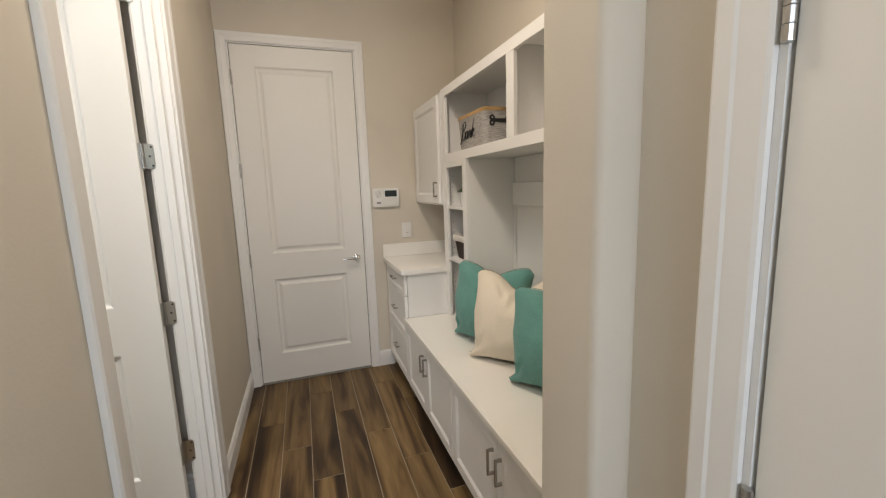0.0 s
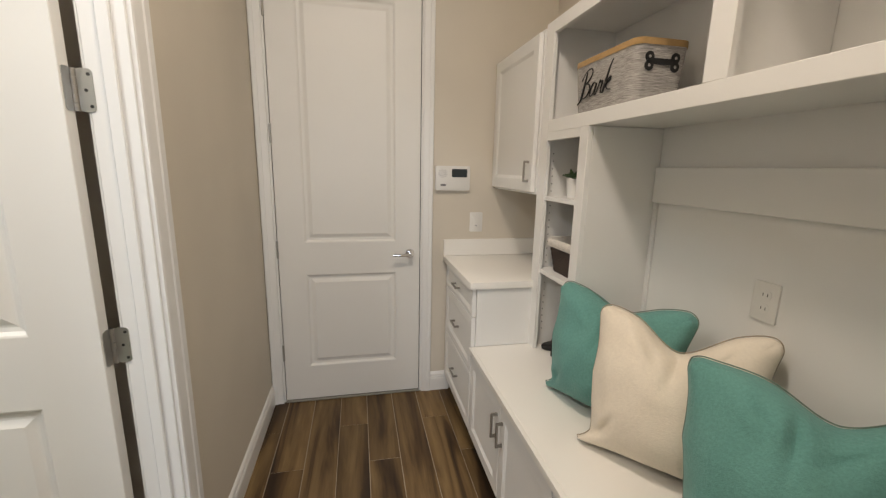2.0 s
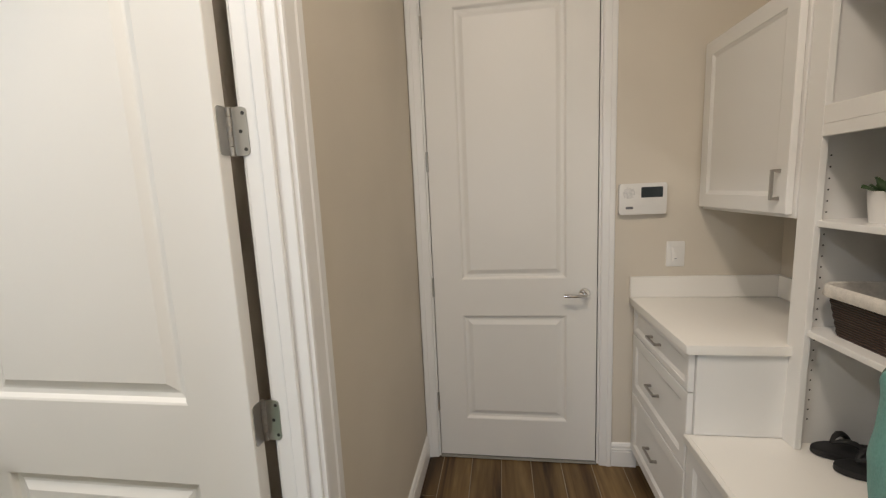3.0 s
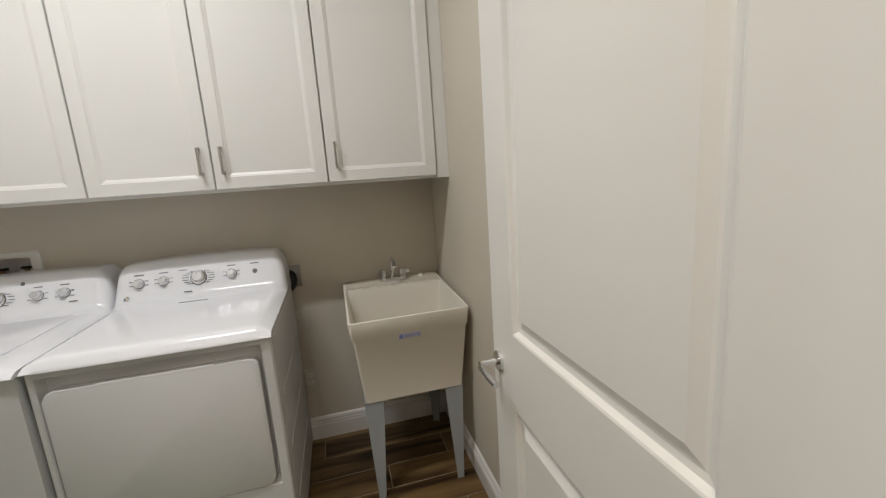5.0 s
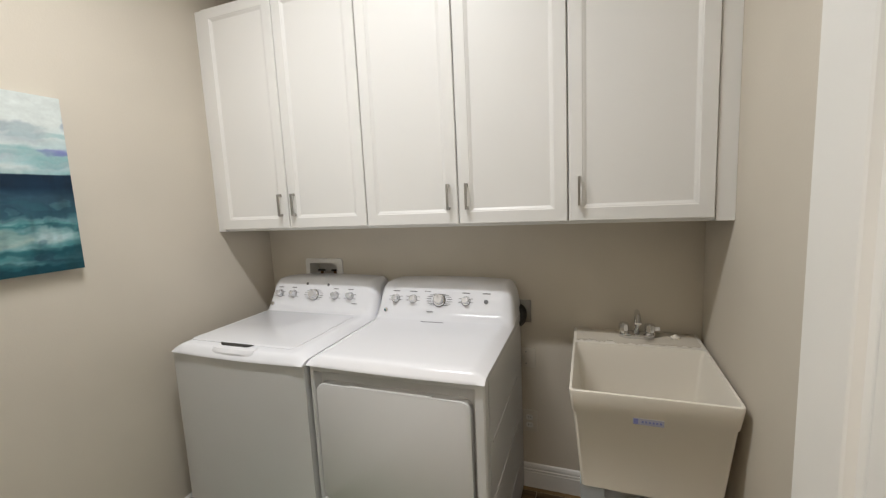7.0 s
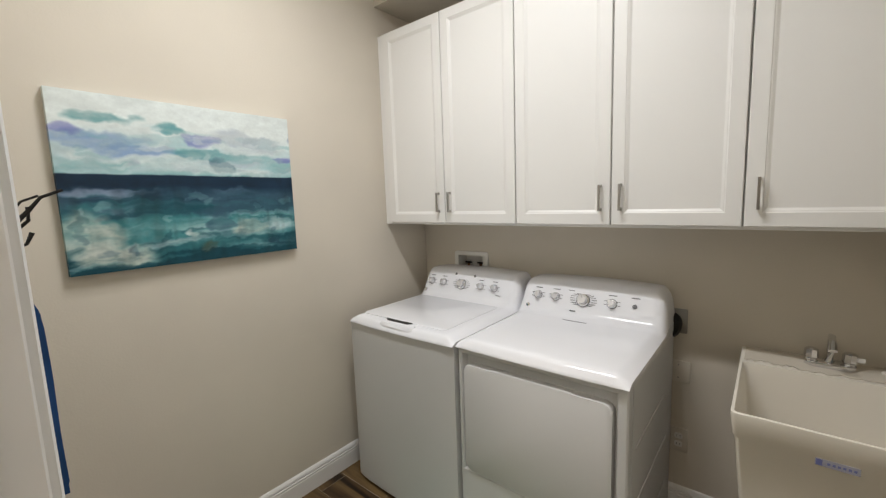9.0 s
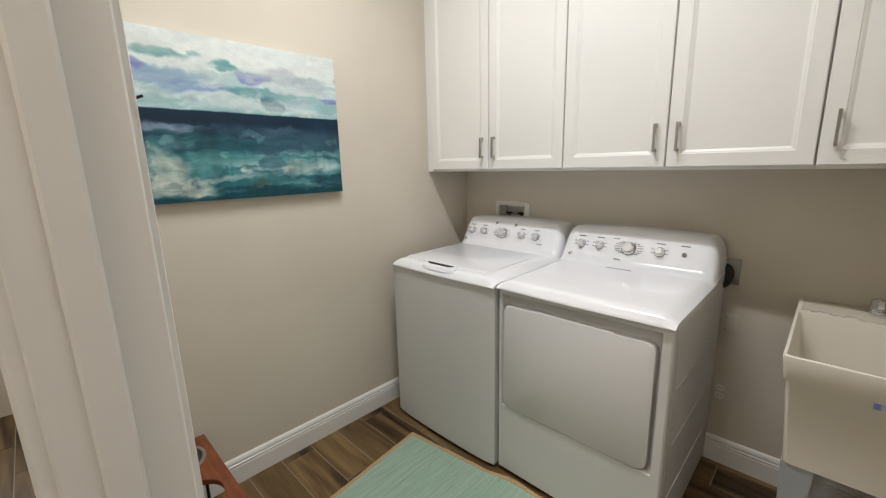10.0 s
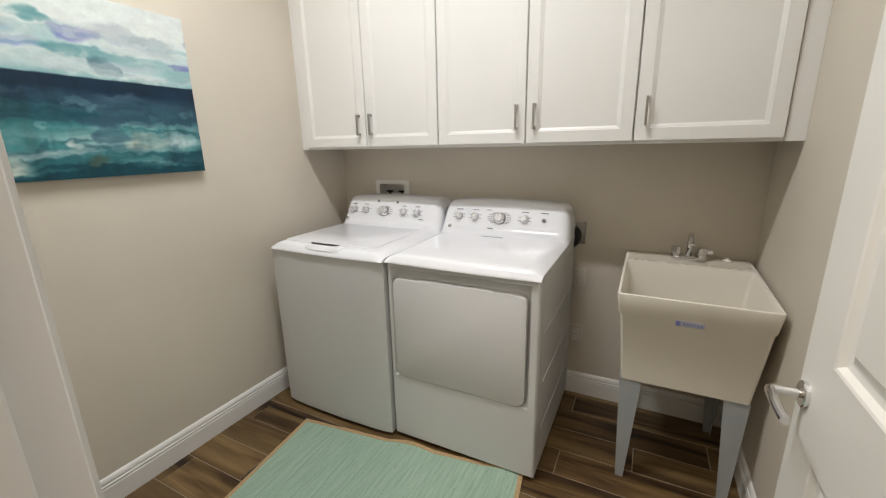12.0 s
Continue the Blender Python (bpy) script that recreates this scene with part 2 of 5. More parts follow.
def lathe(profile, axis_at, to=None, seg=20, bm=None):
    """Turns (radius, height) pairs about an axis; to maps local (x, y, z) to the place."""
    to = to or (lambda x, y, z: (axis_at[0] + x, axis_at[1] + y, axis_at[2] + z))
    rings = [[to(r * math.cos(2 * math.pi * k / seg), r * math.sin(2 * math.pi * k / seg), h) for k in range(seg)] for r, h in profile]
    return loft(rings, bm)


def tube(points, radius, seg=8, bm=None, closed=False):
    pts = [Vector(p) for p in points]
    rings, up = [], Vector((0, 0, 1))
    n = len(pts)
    for i, p in enumerate(pts):
        a = pts[(i - 1) % n] if closed or i else p
        b = pts[(i + 1) % n] if closed or i < n - 1 else p
        d = (b - a).normalized()
        s = d.cross(up)
        s = s.normalized() if s.length > 0.05 else d.cross(Vector((0, 1, 0))).normalized()
        t = s.cross(d)
        r = radius[i] if isinstance(radius, (list, tuple)) else radius
        rings.append([p + r * (math.cos(2 * math.pi * k / seg) * s + math.sin(2 * math.pi * k / seg) * t) for k in range(seg)])
    if closed:
        rings.append(rings[0])
        b2 = loft(rings, bm, False, False)
        bmesh.ops.remove_doubles(b2, verts=b2.verts, dist=1e-6)
        return b2
    return loft(rings, bm)


def framed(to, w, h, th, panels, profile, chamfer=0.002, bm=None):
    """A panelled board: to maps (across, up, depth behind the face). Each panel is (u0, v0, u1, v1), and
    the profile lists (inset, depth) from its edge inwards."""
    bm = bm or bmesh.new()

    def quad(*p):
        bm.faces.new([bm.verts.new(to(*q)) for q in p])

    c = chamfer
    us = sorted({c, w - c, *[q for p in panels for q in (p[0], p[2])]})
    vs = sorted({c, h - c, *[q for p in panels for q in (p[1], p[3])]})
    for u0, u1 in zip(us, us[1:]):
        for v0, v1 in zip(vs, vs[1:]):
            um, vm = (u0 + u1) / 2, (v0 + v1) / 2
            if not any(p[0] < um < p[2] and p[1] < vm < p[3] for p in panels):
                quad((u0, v0, 0), (u1, v0, 0), (u1, v1, 0), (u0, v1, 0))

    def ring(a, da, b, db):
        (p0, q0, p1, q1), (r0, s0, r1, s1) = a, b
        A = [(p0, q0), (p1, q0), (p1, q1), (p0, q1)]
        B = [(r0, s0), (r1, s0), (r1, s1), (r0, s1)]
        for i in range(4):
            j = (i + 1) % 4
            quad((*A[i], da), (*A[j], da), (*B[j], db), (*B[i], db))

    for p in panels:
        last, ld = p, 0.0
        for inset, d in profile:
            cur = (p[0] + inset, p[1] + inset, p[2] - inset, p[3] - inset)
            ring(last, ld, cur, d)
            last, ld = cur, d
        quad((last[0], last[1], ld), (last[2], last[1], ld), (last[2], last[3], ld), (last[0], last[3], ld))
    ring((0, 0, w, h), c, (c, c, w - c, h - c), 0)
    ring((0, 0, w, h), th, (0, 0, w, h), c)
    quad((0, 0, th), (0, h, th), (w, h, th), (w, 0, th))
    bmesh.ops.remove_doubles(bm, verts=bm.verts, dist=1e-5)
    return bm


MOULD = [(0.005, 0.002), (0.013, 0.011), (0.024, 0.013), (0.030, 0.012), (0.050, 0.003)]
SHAKER = [(0.003, 0.0025), (0.006, 0.003), (0.014, 0.0075), (0.016, 0.008)]


def pull(name, to, length, parent, mat=NICKEL, stand=0.028):
    """An arched bar pull: to maps (along, out, across)."""
    L, s = length, stand
    out = [(0, 0), (0.012, 0), (0.0085, s - 0.008), (L - 0.0085, s - 0.008), (L - 0.012, 0), (L, 0), (L + 0.001, 0.004), (L - 0.0005, s), (0.0005, s), (-0.001, 0.004)]
    bm = prism(out, -0.0042, 0.0042, None, to)
    return part(name, bm, mat, parent, smooth=False)


# ---- structure ----
XW, XE, YS, YN = -2.652, 1.17, 0.397, 2.69      # laundry west wall, mudroom east wall, laundry south and north walls
XL0, XL1 = -0.630, -0.53                       # the wall between laundry and mudroom
YG, YB, ZC = 3.80, -1.2, 3.05                  # wall with the outer door, wall behind the start, ceiling


def nose(x, y, r, a0):
    return [(x + r * math.cos(radians(a0 + 90 * k / 5)), y + r * math.sin(radians(a0 + 90 * k / 5))) for k in range(6)]


def wall_grid(us, vs, holes, to, th):
    """A wall as one closed slab: cells between the us and vs, but for the holes (column, row); to maps (u, v, depth)."""
    bm = bmesh.new()
    solid_at = lambda i, j: 0 <= i < len(us) - 1 and 0 <= j < len(vs) - 1 and (i, j) not in holes
    for i in range(len(us) - 1):
        for j in range(len(vs) - 1):
            if not solid_at(i, j):
                continue
            a, b, c, e = us[i], us[i + 1], vs[j], vs[j + 1]
            for w in (0, th):
                bm.faces.new([bm.verts.new(to(u, v, w)) for u, v in ((a, c), (b, c), (b, e), (a, e))])
            for di, dj, (p, q) in ((-1, 0, ((a, c), (a, e))), (1, 0, ((b, c), (b, e))), (0, -1, ((a, c), (b, c))), (0, 1, ((a, e), (b, e)))):
                if not solid_at(i + di, j + dj):
                    bm.faces.new([bm.verts.new(to(*r)) for r in ((*p, 0), (*q, 0), (*q, th), (*p, th))])
    bmesh.ops.remove_doubles(bm, verts=bm.verts, dist=1e-5)
    return bm


bm = wall_grid((YB, 1.745, 2.612, YG), (-0.01, 2.475, ZC), {(1, 0)}, lambda u, v, w: (XL1 - w, u, v), XL1 - XL0)
solid("wall_west", bm, WALL, "beige orange-peel painted wall with the laundry doorway", "wall", "structure")

bm = wall_grid((-2.82, -0.472, 0.384, XE + 0.12), (-0.01, 2.462, ZC), {(1, 0)}, lambda u, v, w: (u, YG + w, v), 0.12)
solid("wall_north", bm, WALL, "beige painted wall around the white outer door", "wall", "structure")
solid("wall_behind_door", box(-0.7, YG + 0.125, -0.01, 0.6, YG + 0.2, 2.7), DARK, "dark wall closing off behind the outer door", "wall", "structure")
solid("wall_east", box(XE, 1.356, -0.01, XE + 0.12, YG, ZC), WALL, "beige painted wall behind the white lockers", "wall", "structure")

# pier beside the lockers, then the side wall with a closed door
bm = prism([(XE + 0.12, 1.356), (0.405, 1.356)] + nose(0.425, 1.21, 0.02, 180) + [(0.49, 1.19), (XE + 0.12, 1.19)], -0.01, ZC)
solid("wall_pier", bm, WALL, "beige painted wall end with rounded corner beside the lockers", "wall", "structure")
bm = wall_grid((YB, 0.13, 1.0, 1.19), (-0.01, 2.462, ZC), {(1, 0)}, lambda u, v, w: (0.49 + w, u, v), 0.12)
solid("wall_side", bm, WALL, "beige painted wall holding a closed white door", "wall", "structure")
bm = wall_grid((XL0, -0.45, 0.45, 0.61), (-0.01, 0.85, 2.25, ZC), {(1, 1)}, lambda u, v, w: (u, YB - w, v), 0.12)
solid("wall_south", bm, WALL, "beige painted wall with a bright window opening", "wall", "structure")

# laundry shell; the west wall has a hole for the washer box
bm = wall_grid((YS - 0.12, 0.680, 0.869, YN + 0.12), (-0.01, 0.995, 1.161, ZC), {(1, 1)}, lambda u, v, w: (XW - w, u, v), 0.12)
solid("wall_laundry_west", bm, WALL, "beige painted laundry wall behind the machines", "wall", "structure")
solid("wall_laundry_south", box(XW, YS - 0.12, -0.01, XL0, YS, ZC), WALL, "beige painted laundry wall with a seascape canvas", "wall", "structure")
solid("wall_laundry_north", box(XW, YN, -0.01, XL0, YN + 0.12, ZC), WALL, "beige painted laundry wall beside the sink", "wall", "structure")
solid("soffit", box(XW, YS, 2.63, -2.285, YN, ZC), WALL, "beige painted soffit above the laundry cabinets", "soffit", "structure")
solid("ceiling", box(XW - 0.12, YB - 0.12, ZC, XE + 0.12, YG + 0.12, ZC + 0.1), CEIL, "off-white textured ceiling", "ceiling", "structure")


def baseboard(p0, p1, n):
    """A moulded baseboard from p0 to p1; n points into the room."""
    prof = [(0, 0), (0.014, 0), (0.014, 0.082), (0.0115, 0.086), (0.0135, 0.090), (0.0135, 0.097), (0.009, 0.100), (0.0115, 0.105), (0.0105, 0.113), (0.006, 0.122), (0, 0.128)]
    a, b, n = Vector((*p0, 0)), Vector((*p1, 0)), Vector((*n, 0))
    rings = [[q + n * d + Vector((0, 0, z)) for d, z in prof] for q in (a, b)]
    solid("baseboard", loft(rings), TRIM, "white moulded baseboard along the beige wall", "baseboard", "structure", "", False)


baseboard((XW, YS), (XL0, YS), (0, 1))
baseboard((XW, YS), (XW, YN), (1, 0))
baseboard((XW, YN), (-0.66, YN), (0, -1))
baseboard((XL1, 2.682), (XL1, YG), (1, 0))
baseboard((XL1, YB), (XL1, 1.676), (1, 0))
baseboard((0.425, YG), (0.56, YG), (0, -1))
baseboard((0.405, 1.205), (0.405, 1.356), (-1, 0))


def casing(name, outline_to, w, h, wide, parent):
    """A door casing of two legs and a head with a stepped profile: outline_to maps (u, v, out)."""
    prof = [(0, 0.010), (0.006, 0.0125), (wide * 0.55, 0.015), (wide * 0.62, 0.018), (wide * 0.92, 0.019), (wide, 0.015), (wide, 0)]
    prof = [(0, 0)] + prof
    rings = []
    for u, v, du, dv in ((0, 0, -1, 0), (0, h, -1, 1), (w, h, 1, 1), (w, 0, 1, 0)):
        rings.append([outline_to(u + du * d, v + dv * d, o) for d, o in prof])
    return part(name, loft(rings), TRIM, parent, smooth=False)


def lever(parent, to, reach, name="handle"):
    """A round rosette with a square-cornered lever: to maps (along the lever, out, up)."""
    bm = lathe([(0.0, 0.0), (0.027, 0.0), (0.027, 0.007), (0.0245, 0.009), (0.0, 0.009)], None, lambda x, y, w: to(x, w, y), 28)
    ros = part("rosette", bm, CHROME, parent, "polished chrome rosette")
    bm = tube([to(0, 0.009, 0), to(0, 0.03, 0), to(0, 0.052, 0), to(0.004, 0.058, 0), to(0.012, 0.06, 0), to(reach * 0.6, 0.06, 0), to(reach, 0.058, 0)], [0.0095, 0.009, 0.009, 0.009, 0.009, 0.009, 0.0085], 14)
    part(name, bm, CHROME, parent, "polished chrome lever handle")
    return ros


# outer door, closed
d = thing("door_1", (-0.045, YG, 0), "white two-panel outer door, closed, with chrome lever", "door", "", "structure")
W, H = 0.816, 2.43
leaf = framed(lambda u, v, w: (-0.452 + u, YG + 0.004 + w, 0.012 + v), W, H, 0.044, [(0.145, 0.985, 0.672, 2.295), (0.145, 0.215, 0.672, 0.795)], MOULD)
lf = part("leaf", leaf, DOORPAINT, d, smooth=False)
casing("casing", lambda u, v, o: (-0.466 + u, YG - o, v), 0.844, 2.455, 0.060, d)
bm = box(-0.472, YG + 0.001, 0, -0.456, YG + 0.119, 2.462)
box(0.368, YG + 0.001, 0, 0.384, YG + 0.119, 2.462, 0, 1, bm)
box(-0.456, YG + 0.001, 2.446, 0.368, YG + 0.119, 2.462, 0, 1, bm)
box(-0.456, YG + 0.05, 0, -0.44, YG + 0.07, 2.446, 0, 1, bm)
box(0.352, YG + 0.05, 0, 0.368, YG + 0.07, 2.446, 0, 1, bm)
part("jamb", bm, TRIM, d, smooth=False)
part("threshold", box(-0.456, YG - 0.012, 0.0, 0.368, YG + 0.09, 0.010, 0.004), SILL, d, "dull aluminium threshold")
# black strips put in for the shade of the gaps around the leaf
part("bottom_gap_shade", box(-0.452, YG + 0.006, 0.0103, 0.364, YG + 0.046, 0.0118), BLACK, d)
part("side_gap_shade", box(0.3643, YG + 0.010, 0.012, 0.3677, YG + 0.049, 2.440), BLACK, d)
part("lower_gap_shade", box(-0.45, YG + 0.008, 0.0101, 0.362, YG + 0.04, 0.0125), BLACK, d)
for z in (2.227, 1.60, 0.96, 0.326):
    bm = bmesh.new()
    for k in range(5):
        lathe([(0.0065, z - 0.05 + k * 0.02), (0.0065, z - 0.05 + k * 0.02 + 0.0188)], None, lambda x, y, zz: (-0.4545 + x, YG - 0.002 + y, zz), 10, bm)
    box(-0.4560, YG - 0.001, z - 0.05, -0.4525, YG + 0.0038, z + 0.05, 0, 1, bm)
    part("hinge", bm, STEEL, d, "brushed steel butt hinge")
lever(d, lambda a, o, u: (0.303 - a, YG + 0.004 - o, 0.922 + u), 0.105)
part("latch_plate", box(0.3645, YG + 0.0035, 0.90, 0.3675, YG + 0.006, 0.955), STEEL, d)

# laundry door, open against the north wall
d = thing("door_2", (-1.07, 2.57, 0), "white two-panel laundry door, standing open, with chrome lever", "door", "", "structure")
W = 0.826
leaf = framed(lambda u, v, w: (-1.486 + u, 2.551 + w, 0.012 + v), W, H, 0.036, [(0.125, 0.985, 0.672, 2.295), (0.125, 0.215, 0.672, 0.785)], MOULD)
lf = part("leaf", leaf, DOORPAINT, d, smooth=False)
lever(d, lambda a, o, u: (-1.445 + a, 2.551 - o, 0.894 + u), 0.115)
for z in (2.227, 1.60, 0.945, 0.30):
    # jamb leaf, knuckles and door-edge leaf
    bm = prism(rounded(-0.652, z - 0.05, -0.616, z + 0.05, 0.010), 0.0, 0.0022, None, lambda u, v, w: (u, 2.5928 - w, v))
    hg = part("hinge", bm, STEEL, d, "brushed steel butt hinge")
    bm = bmesh.new()
    for k in range(5):
        lathe([(0.0065, z - 0.05 + k * 0.02), (0.0065, z - 0.05 + k * 0.02 + 0.0188)], None, lambda x, y, zz: (-0.655 + x, 2.5895 + y, zz), 10, bm)
    part("knuckle", bm, STEEL, hg)
    part("door_leaf", prism(rounded(2.556, z - 0.05, 2.588, z + 0.05, 0.010), 0.0, 0.002, None, lambda u, v, w: (-0.660 + w, u, v)), STEEL, hg)
    sc = bmesh.new()
    for x, dz in ((-0.624, 0.037), (-0.632, 0.0), (-0.624, -0.037)):
        lathe([(0.0042, 0), (0.0042, 0.0007)], None, lambda a, b, w: (x + a, 2.5906 - w, z + dz + b), 8, sc)
    part("screw", sc, DARK, hg)

# frame of the laundry doorway
d = thing("door_frame", (-0.61, 2.19, 0), "white painted door frame with stop and flat casing", "door frame", "", "structure")
part("jamb", box(-0.6305, 2.593, 0, -0.5295, 2.6115, 2.475, 0.002), TRIM, d, smooth=False)
part("jamb", box(-0.6305, 1.7455, 0, -0.5295, 1.765, 2.475, 0.002), TRIM, d, smooth=False)
part("head", box(-0.6305, 1.765, 2.452, -0.5295, 2.593, 2.475, 0.002), TRIM, d, smooth=False)
part("stop", box(-0.590, 2.582, 0, -0.559, 2.593, 2.452, 0.003), TRIM, d, smooth=False)
part("stop", box(-0.590, 1.765, 0, -0.559, 1.776, 2.452, 0.003), TRIM, d, smooth=False)
part("stop", box(-0.590, 1.776, 2.441, -0.559, 2.582, 2.452, 0.003), TRIM, d, smooth=False)
casing("casing", lambda u, v, o: (-0.6305 - o * 0.62, 1.757 + u, v), 0.840, 2.458, 0.066, d)
casing("casing", lambda u, v, o: (-0.5295 + o, 1.757 + u, v), 0.844, 2.460, 0.080, d)
part("strike_plate", box(-0.640, 1.765, 0.86, -0.618, 1.7665, 0.925, 0.0005), STEEL, d, smooth=False)

# closed side door where the walk begins
d = thing("door_3", (0.49, 0.56, 0), "white closed side door with steel hinges", "door", "", "structure")
part("leaf", framed(lambda u, v, w: (0.494 + w, 0.97 - u, 0.012 + v), 0.816, 2.43, 0.044, [(0.145, 0.985, 0.672, 2.295), (0.145, 0.215, 0.672, 0.795)], MOULD), DOORPAINT, d, smooth=False)
casing("casing", lambda u, v, o: (0.49 - o, 0.985 - u, v), 0.842, 2.455, 0.072, d)
bm = box(0.491, 0.975, 0, 0.609, 0.9995, 2.462)
box(0.491, 0.131, 0, 0.609, 0.151, 2.462, 0, 1, bm)
box(0.491, 0.151, 2.445, 0.609, 0.975, 2.462, 0, 1, bm)
part("jamb", bm, TRIM, d, smooth=False)
part("backing", box(0.56, 0.151, 0, 0.60, 0.975, 2.445), DARK, d)
for z in (2.227, 1.64, 0.96, 0.30):
    bm = bmesh.new()
    for k in range(5):
        lathe([(0.007, z - 0.05 + k * 0.02), (0.007, z - 0.05 + k * 0.02 + 0.0188)], None, lambda x, y, zz: (0.486 + x, 0.974 + y, zz), 10, bm)
    part("hinge", bm, STEEL, d, "brushed steel butt hinge")


# ---- cabinets ----
def cab_door(parent, to, w, h, handle=None, inset=0.052, name="door"):
    ob = part(name, framed(to, w, h, 0.02, [(inset, inset, w - inset, h - inset)], SHAKER, 0.0025), WHITE, parent, smooth=False)
    if handle:
        u, v, length, vert = handle
        if vert:
            pull("handle", lambda a, o, c: to(u + c, v + a, -o), length, ob)
        else:
            pull("handle", lambda a, o, c: to(u + a, v + c, -o), length, ob)
    return ob


# bench base units
for y1, first in ((3.188, True), (2.322, False)):
    y0 = y1 - 0.864 if first else 1.358
    c = thing("base_cabinet", (0.84, (y0 + y1) / 2, 0), "low white shaker base cabinet under the bench top", "cabinet", "bench base cabinets")
    part("body", box(0.553, y0, 0.10, XE, y1, 0.548, 0.001), WHITE, c, smooth=False)
    part("toe_kick", box(0.60, y0, 0.0, XE, y1, 0.10), WHITE, c, smooth=False)
    half = (y1 - y0) / 2
    for k in (0, 1):
        ya = y1 - 0.002 - k * half
        w = half - 0.004
        hu = w - 0.030 if k == 0 else 0.030
        cab_door(c, (lambda yy: lambda u, v, q: (0.531 + q, yy - u, 0.108 + v))(ya), w, 0.428, (hu, 0.262, 0.105, True))
c = thing("bench_top", (0.84, 2.275, 0.549), "continuous white bench top along the lockers", "bench")
part("seat_board", box(0.537, 1.357, 0.549, XE, 3.192, 0.572, 0.0015), COUNTER, c, smooth=False)
part("front_edge", prism(rounded(0.519, 1.357, 0.5365, 3.192, 0.003), 0.5485, 0.572, bev=0.004), COUNTER, c, "eased white front edge")

# drawer base with counter
c = thing("drawer_cabinet", (0.84, 3.49, 0), "white three-drawer base cabinet beside the outer door", "cabinet")
part("body", box(0.553, 3.194, 0.10, XE, 3.798, 0.872, 0.001), WHITE, c, smooth=False)
part("toe_kick", box(0.60, 3.194, 0.0, XE, 3.798, 0.10), WHITE, c, smooth=False)
part("side_panel", framed(lambda u, v, w: (0.553 + u, 3.188 + w, 0.575 + v), 0.60, 0.296, 0.006, [(0.022, 0.0, 0.60, 0.296)], [(0.001, 0.002)], 0.0005), WHITE, c, smooth=False)
for z0, z1, hz in ((0.727, 0.866, 0.800), (0.428, 0.721, 0.578), (0.110, 0.422, 0.280)):
    cab_door(c, (lambda zz: lambda u, v, w: (0.531 + w, 3.785 - u, zz + v))(z0), 0.585, z1 - z0, (0.245, hz - z0, 0.10, False), 0.045 if z1 - z0 > 0.15 else 0.024, "drawer")
bm = prism(rounded(0.512, 3.176, XE, 3.799, 0.006), 0.872, 0.904, bev=0.006)
solid("countertop", bm, COUNTER, "white solid-surface countertop with eased edge", "countertop")
bm = box(0.512, 3.782, 0.9045, XE, 3.7995, 1.006, 0.002)
box(XE - 0.018, 3.20, 0.9045, XE, 3.7815, 1.006, 0.002, 1, bm)
solid("backsplash", bm, COUNTER, "low white backsplash behind the countertop", "backsplash", smooth=False)

# small wall cabinet over the counter
c = thing("wall_cabinet", (0.98, 3.5, 1.32), "white shaker wall cabinet over the counter", "cabinet")
part("body", box(0.826, 3.206, 1.32, XE, 3.798, 2.045, 0.001), WHITE, c, smooth=False)
cab_door(c, lambda u, v, w: (0.804 + w, 3.79 - u, 1.332 + v), 0.572, 0.70, (0.535, 0.045, 0.10, True), 0.058)

# the locker unit
c = thing("locker_unit", (1.0, 2.28, 0.572), "white built-in mudroom locker with cubbies and shelves", "locker")
FX0, FX1 = 0.830, 0.850


def board(name, *b, bev=0.0015):
    return part(name, box(*b, bev), WHITE, c, smooth=False)


board("stile", FX0, 3.130, 0.573, FX1, 3.203, 2.06)
board("stile", FX0, 2.800, 0.573, FX1, 2.857, 1.598)
board("stile", FX0, 1.727, 0.573, FX1, 1.772, 1.598)
board("stile", FX0, 1.358, 0.573, FX1, 1.412, 2.06)
board("stile", FX0, 2.240, 1.650, FX1, 2.309, 2.008)
board("rail", FX0, 1.412, 1.598, FX1, 3.130, 1.650)
board("rail", FX0, 1.412, 2.008, FX1, 3.130, 2.06)
board("rail", FX0, 2.857, 1.563, FX1, 3.130, 1.598)
board("rail", FX0, 1.412, 1.566, FX1, 1.727, 1.598)
board("side_panel", FX1, 3.168, 0.573, 1.148, 3.186, 2.06)
board("side_panel", FX1, 2.800, 0.573, 1.148, 2.818, 1.598)
board("side_panel", FX1, 1.754, 0.573, 1.148, 1.772, 1.598)
board("side_panel", FX1, 1.358, 0.573, 1.148, 1.376, 2.06)
board("divider", FX1, 2.265, 1.648, 1.148, 2.284, 2.042)
board("cubby_floor", FX1, 1.377, 1.600, 1.148, 3.167, 1.647)
board("top_panel", FX1, 1.377, 2.042, 1.148, 3.167, 2.06)
board("back_panel", 1.149, 1.358, 0.573, 1.168, 3.188, 2.06)
board("hook_board", 1.128, 1.774, 1.320, 1.1485, 2.798, 1.455, bev=0.003)
board("batten", 1.138, 2.780, 0.573, 1.1485, 2.7985, 1.319)
board("batten", 1.138, 1.7735, 0.573, 1.1485, 1.792, 1.319)
for ya, yb in ((2.819, 3.167), (1.377, 1.753)):
    for z in (1.300, 0.958):
        board("shelf", 0.838 if ya > 2 else 0.842, ya, z, 1.148, yb, z + 0.019)
bm = bmesh.new()
for y, s in ((3.167, -1), (2.819, 1), (1.753, -1)):
    for x in (0.885, 1.10):
        for k in range(26):
            lathe([(0.0028, 0.0), (0.0028, 0.0005)], None, lambda a, b, w: (x + a, y + s * w, 0.66 + k * 0.034 + b), 6, bm)
tagged(part("shelf_pin_holes", bm, DARK, c), kind="stuff")

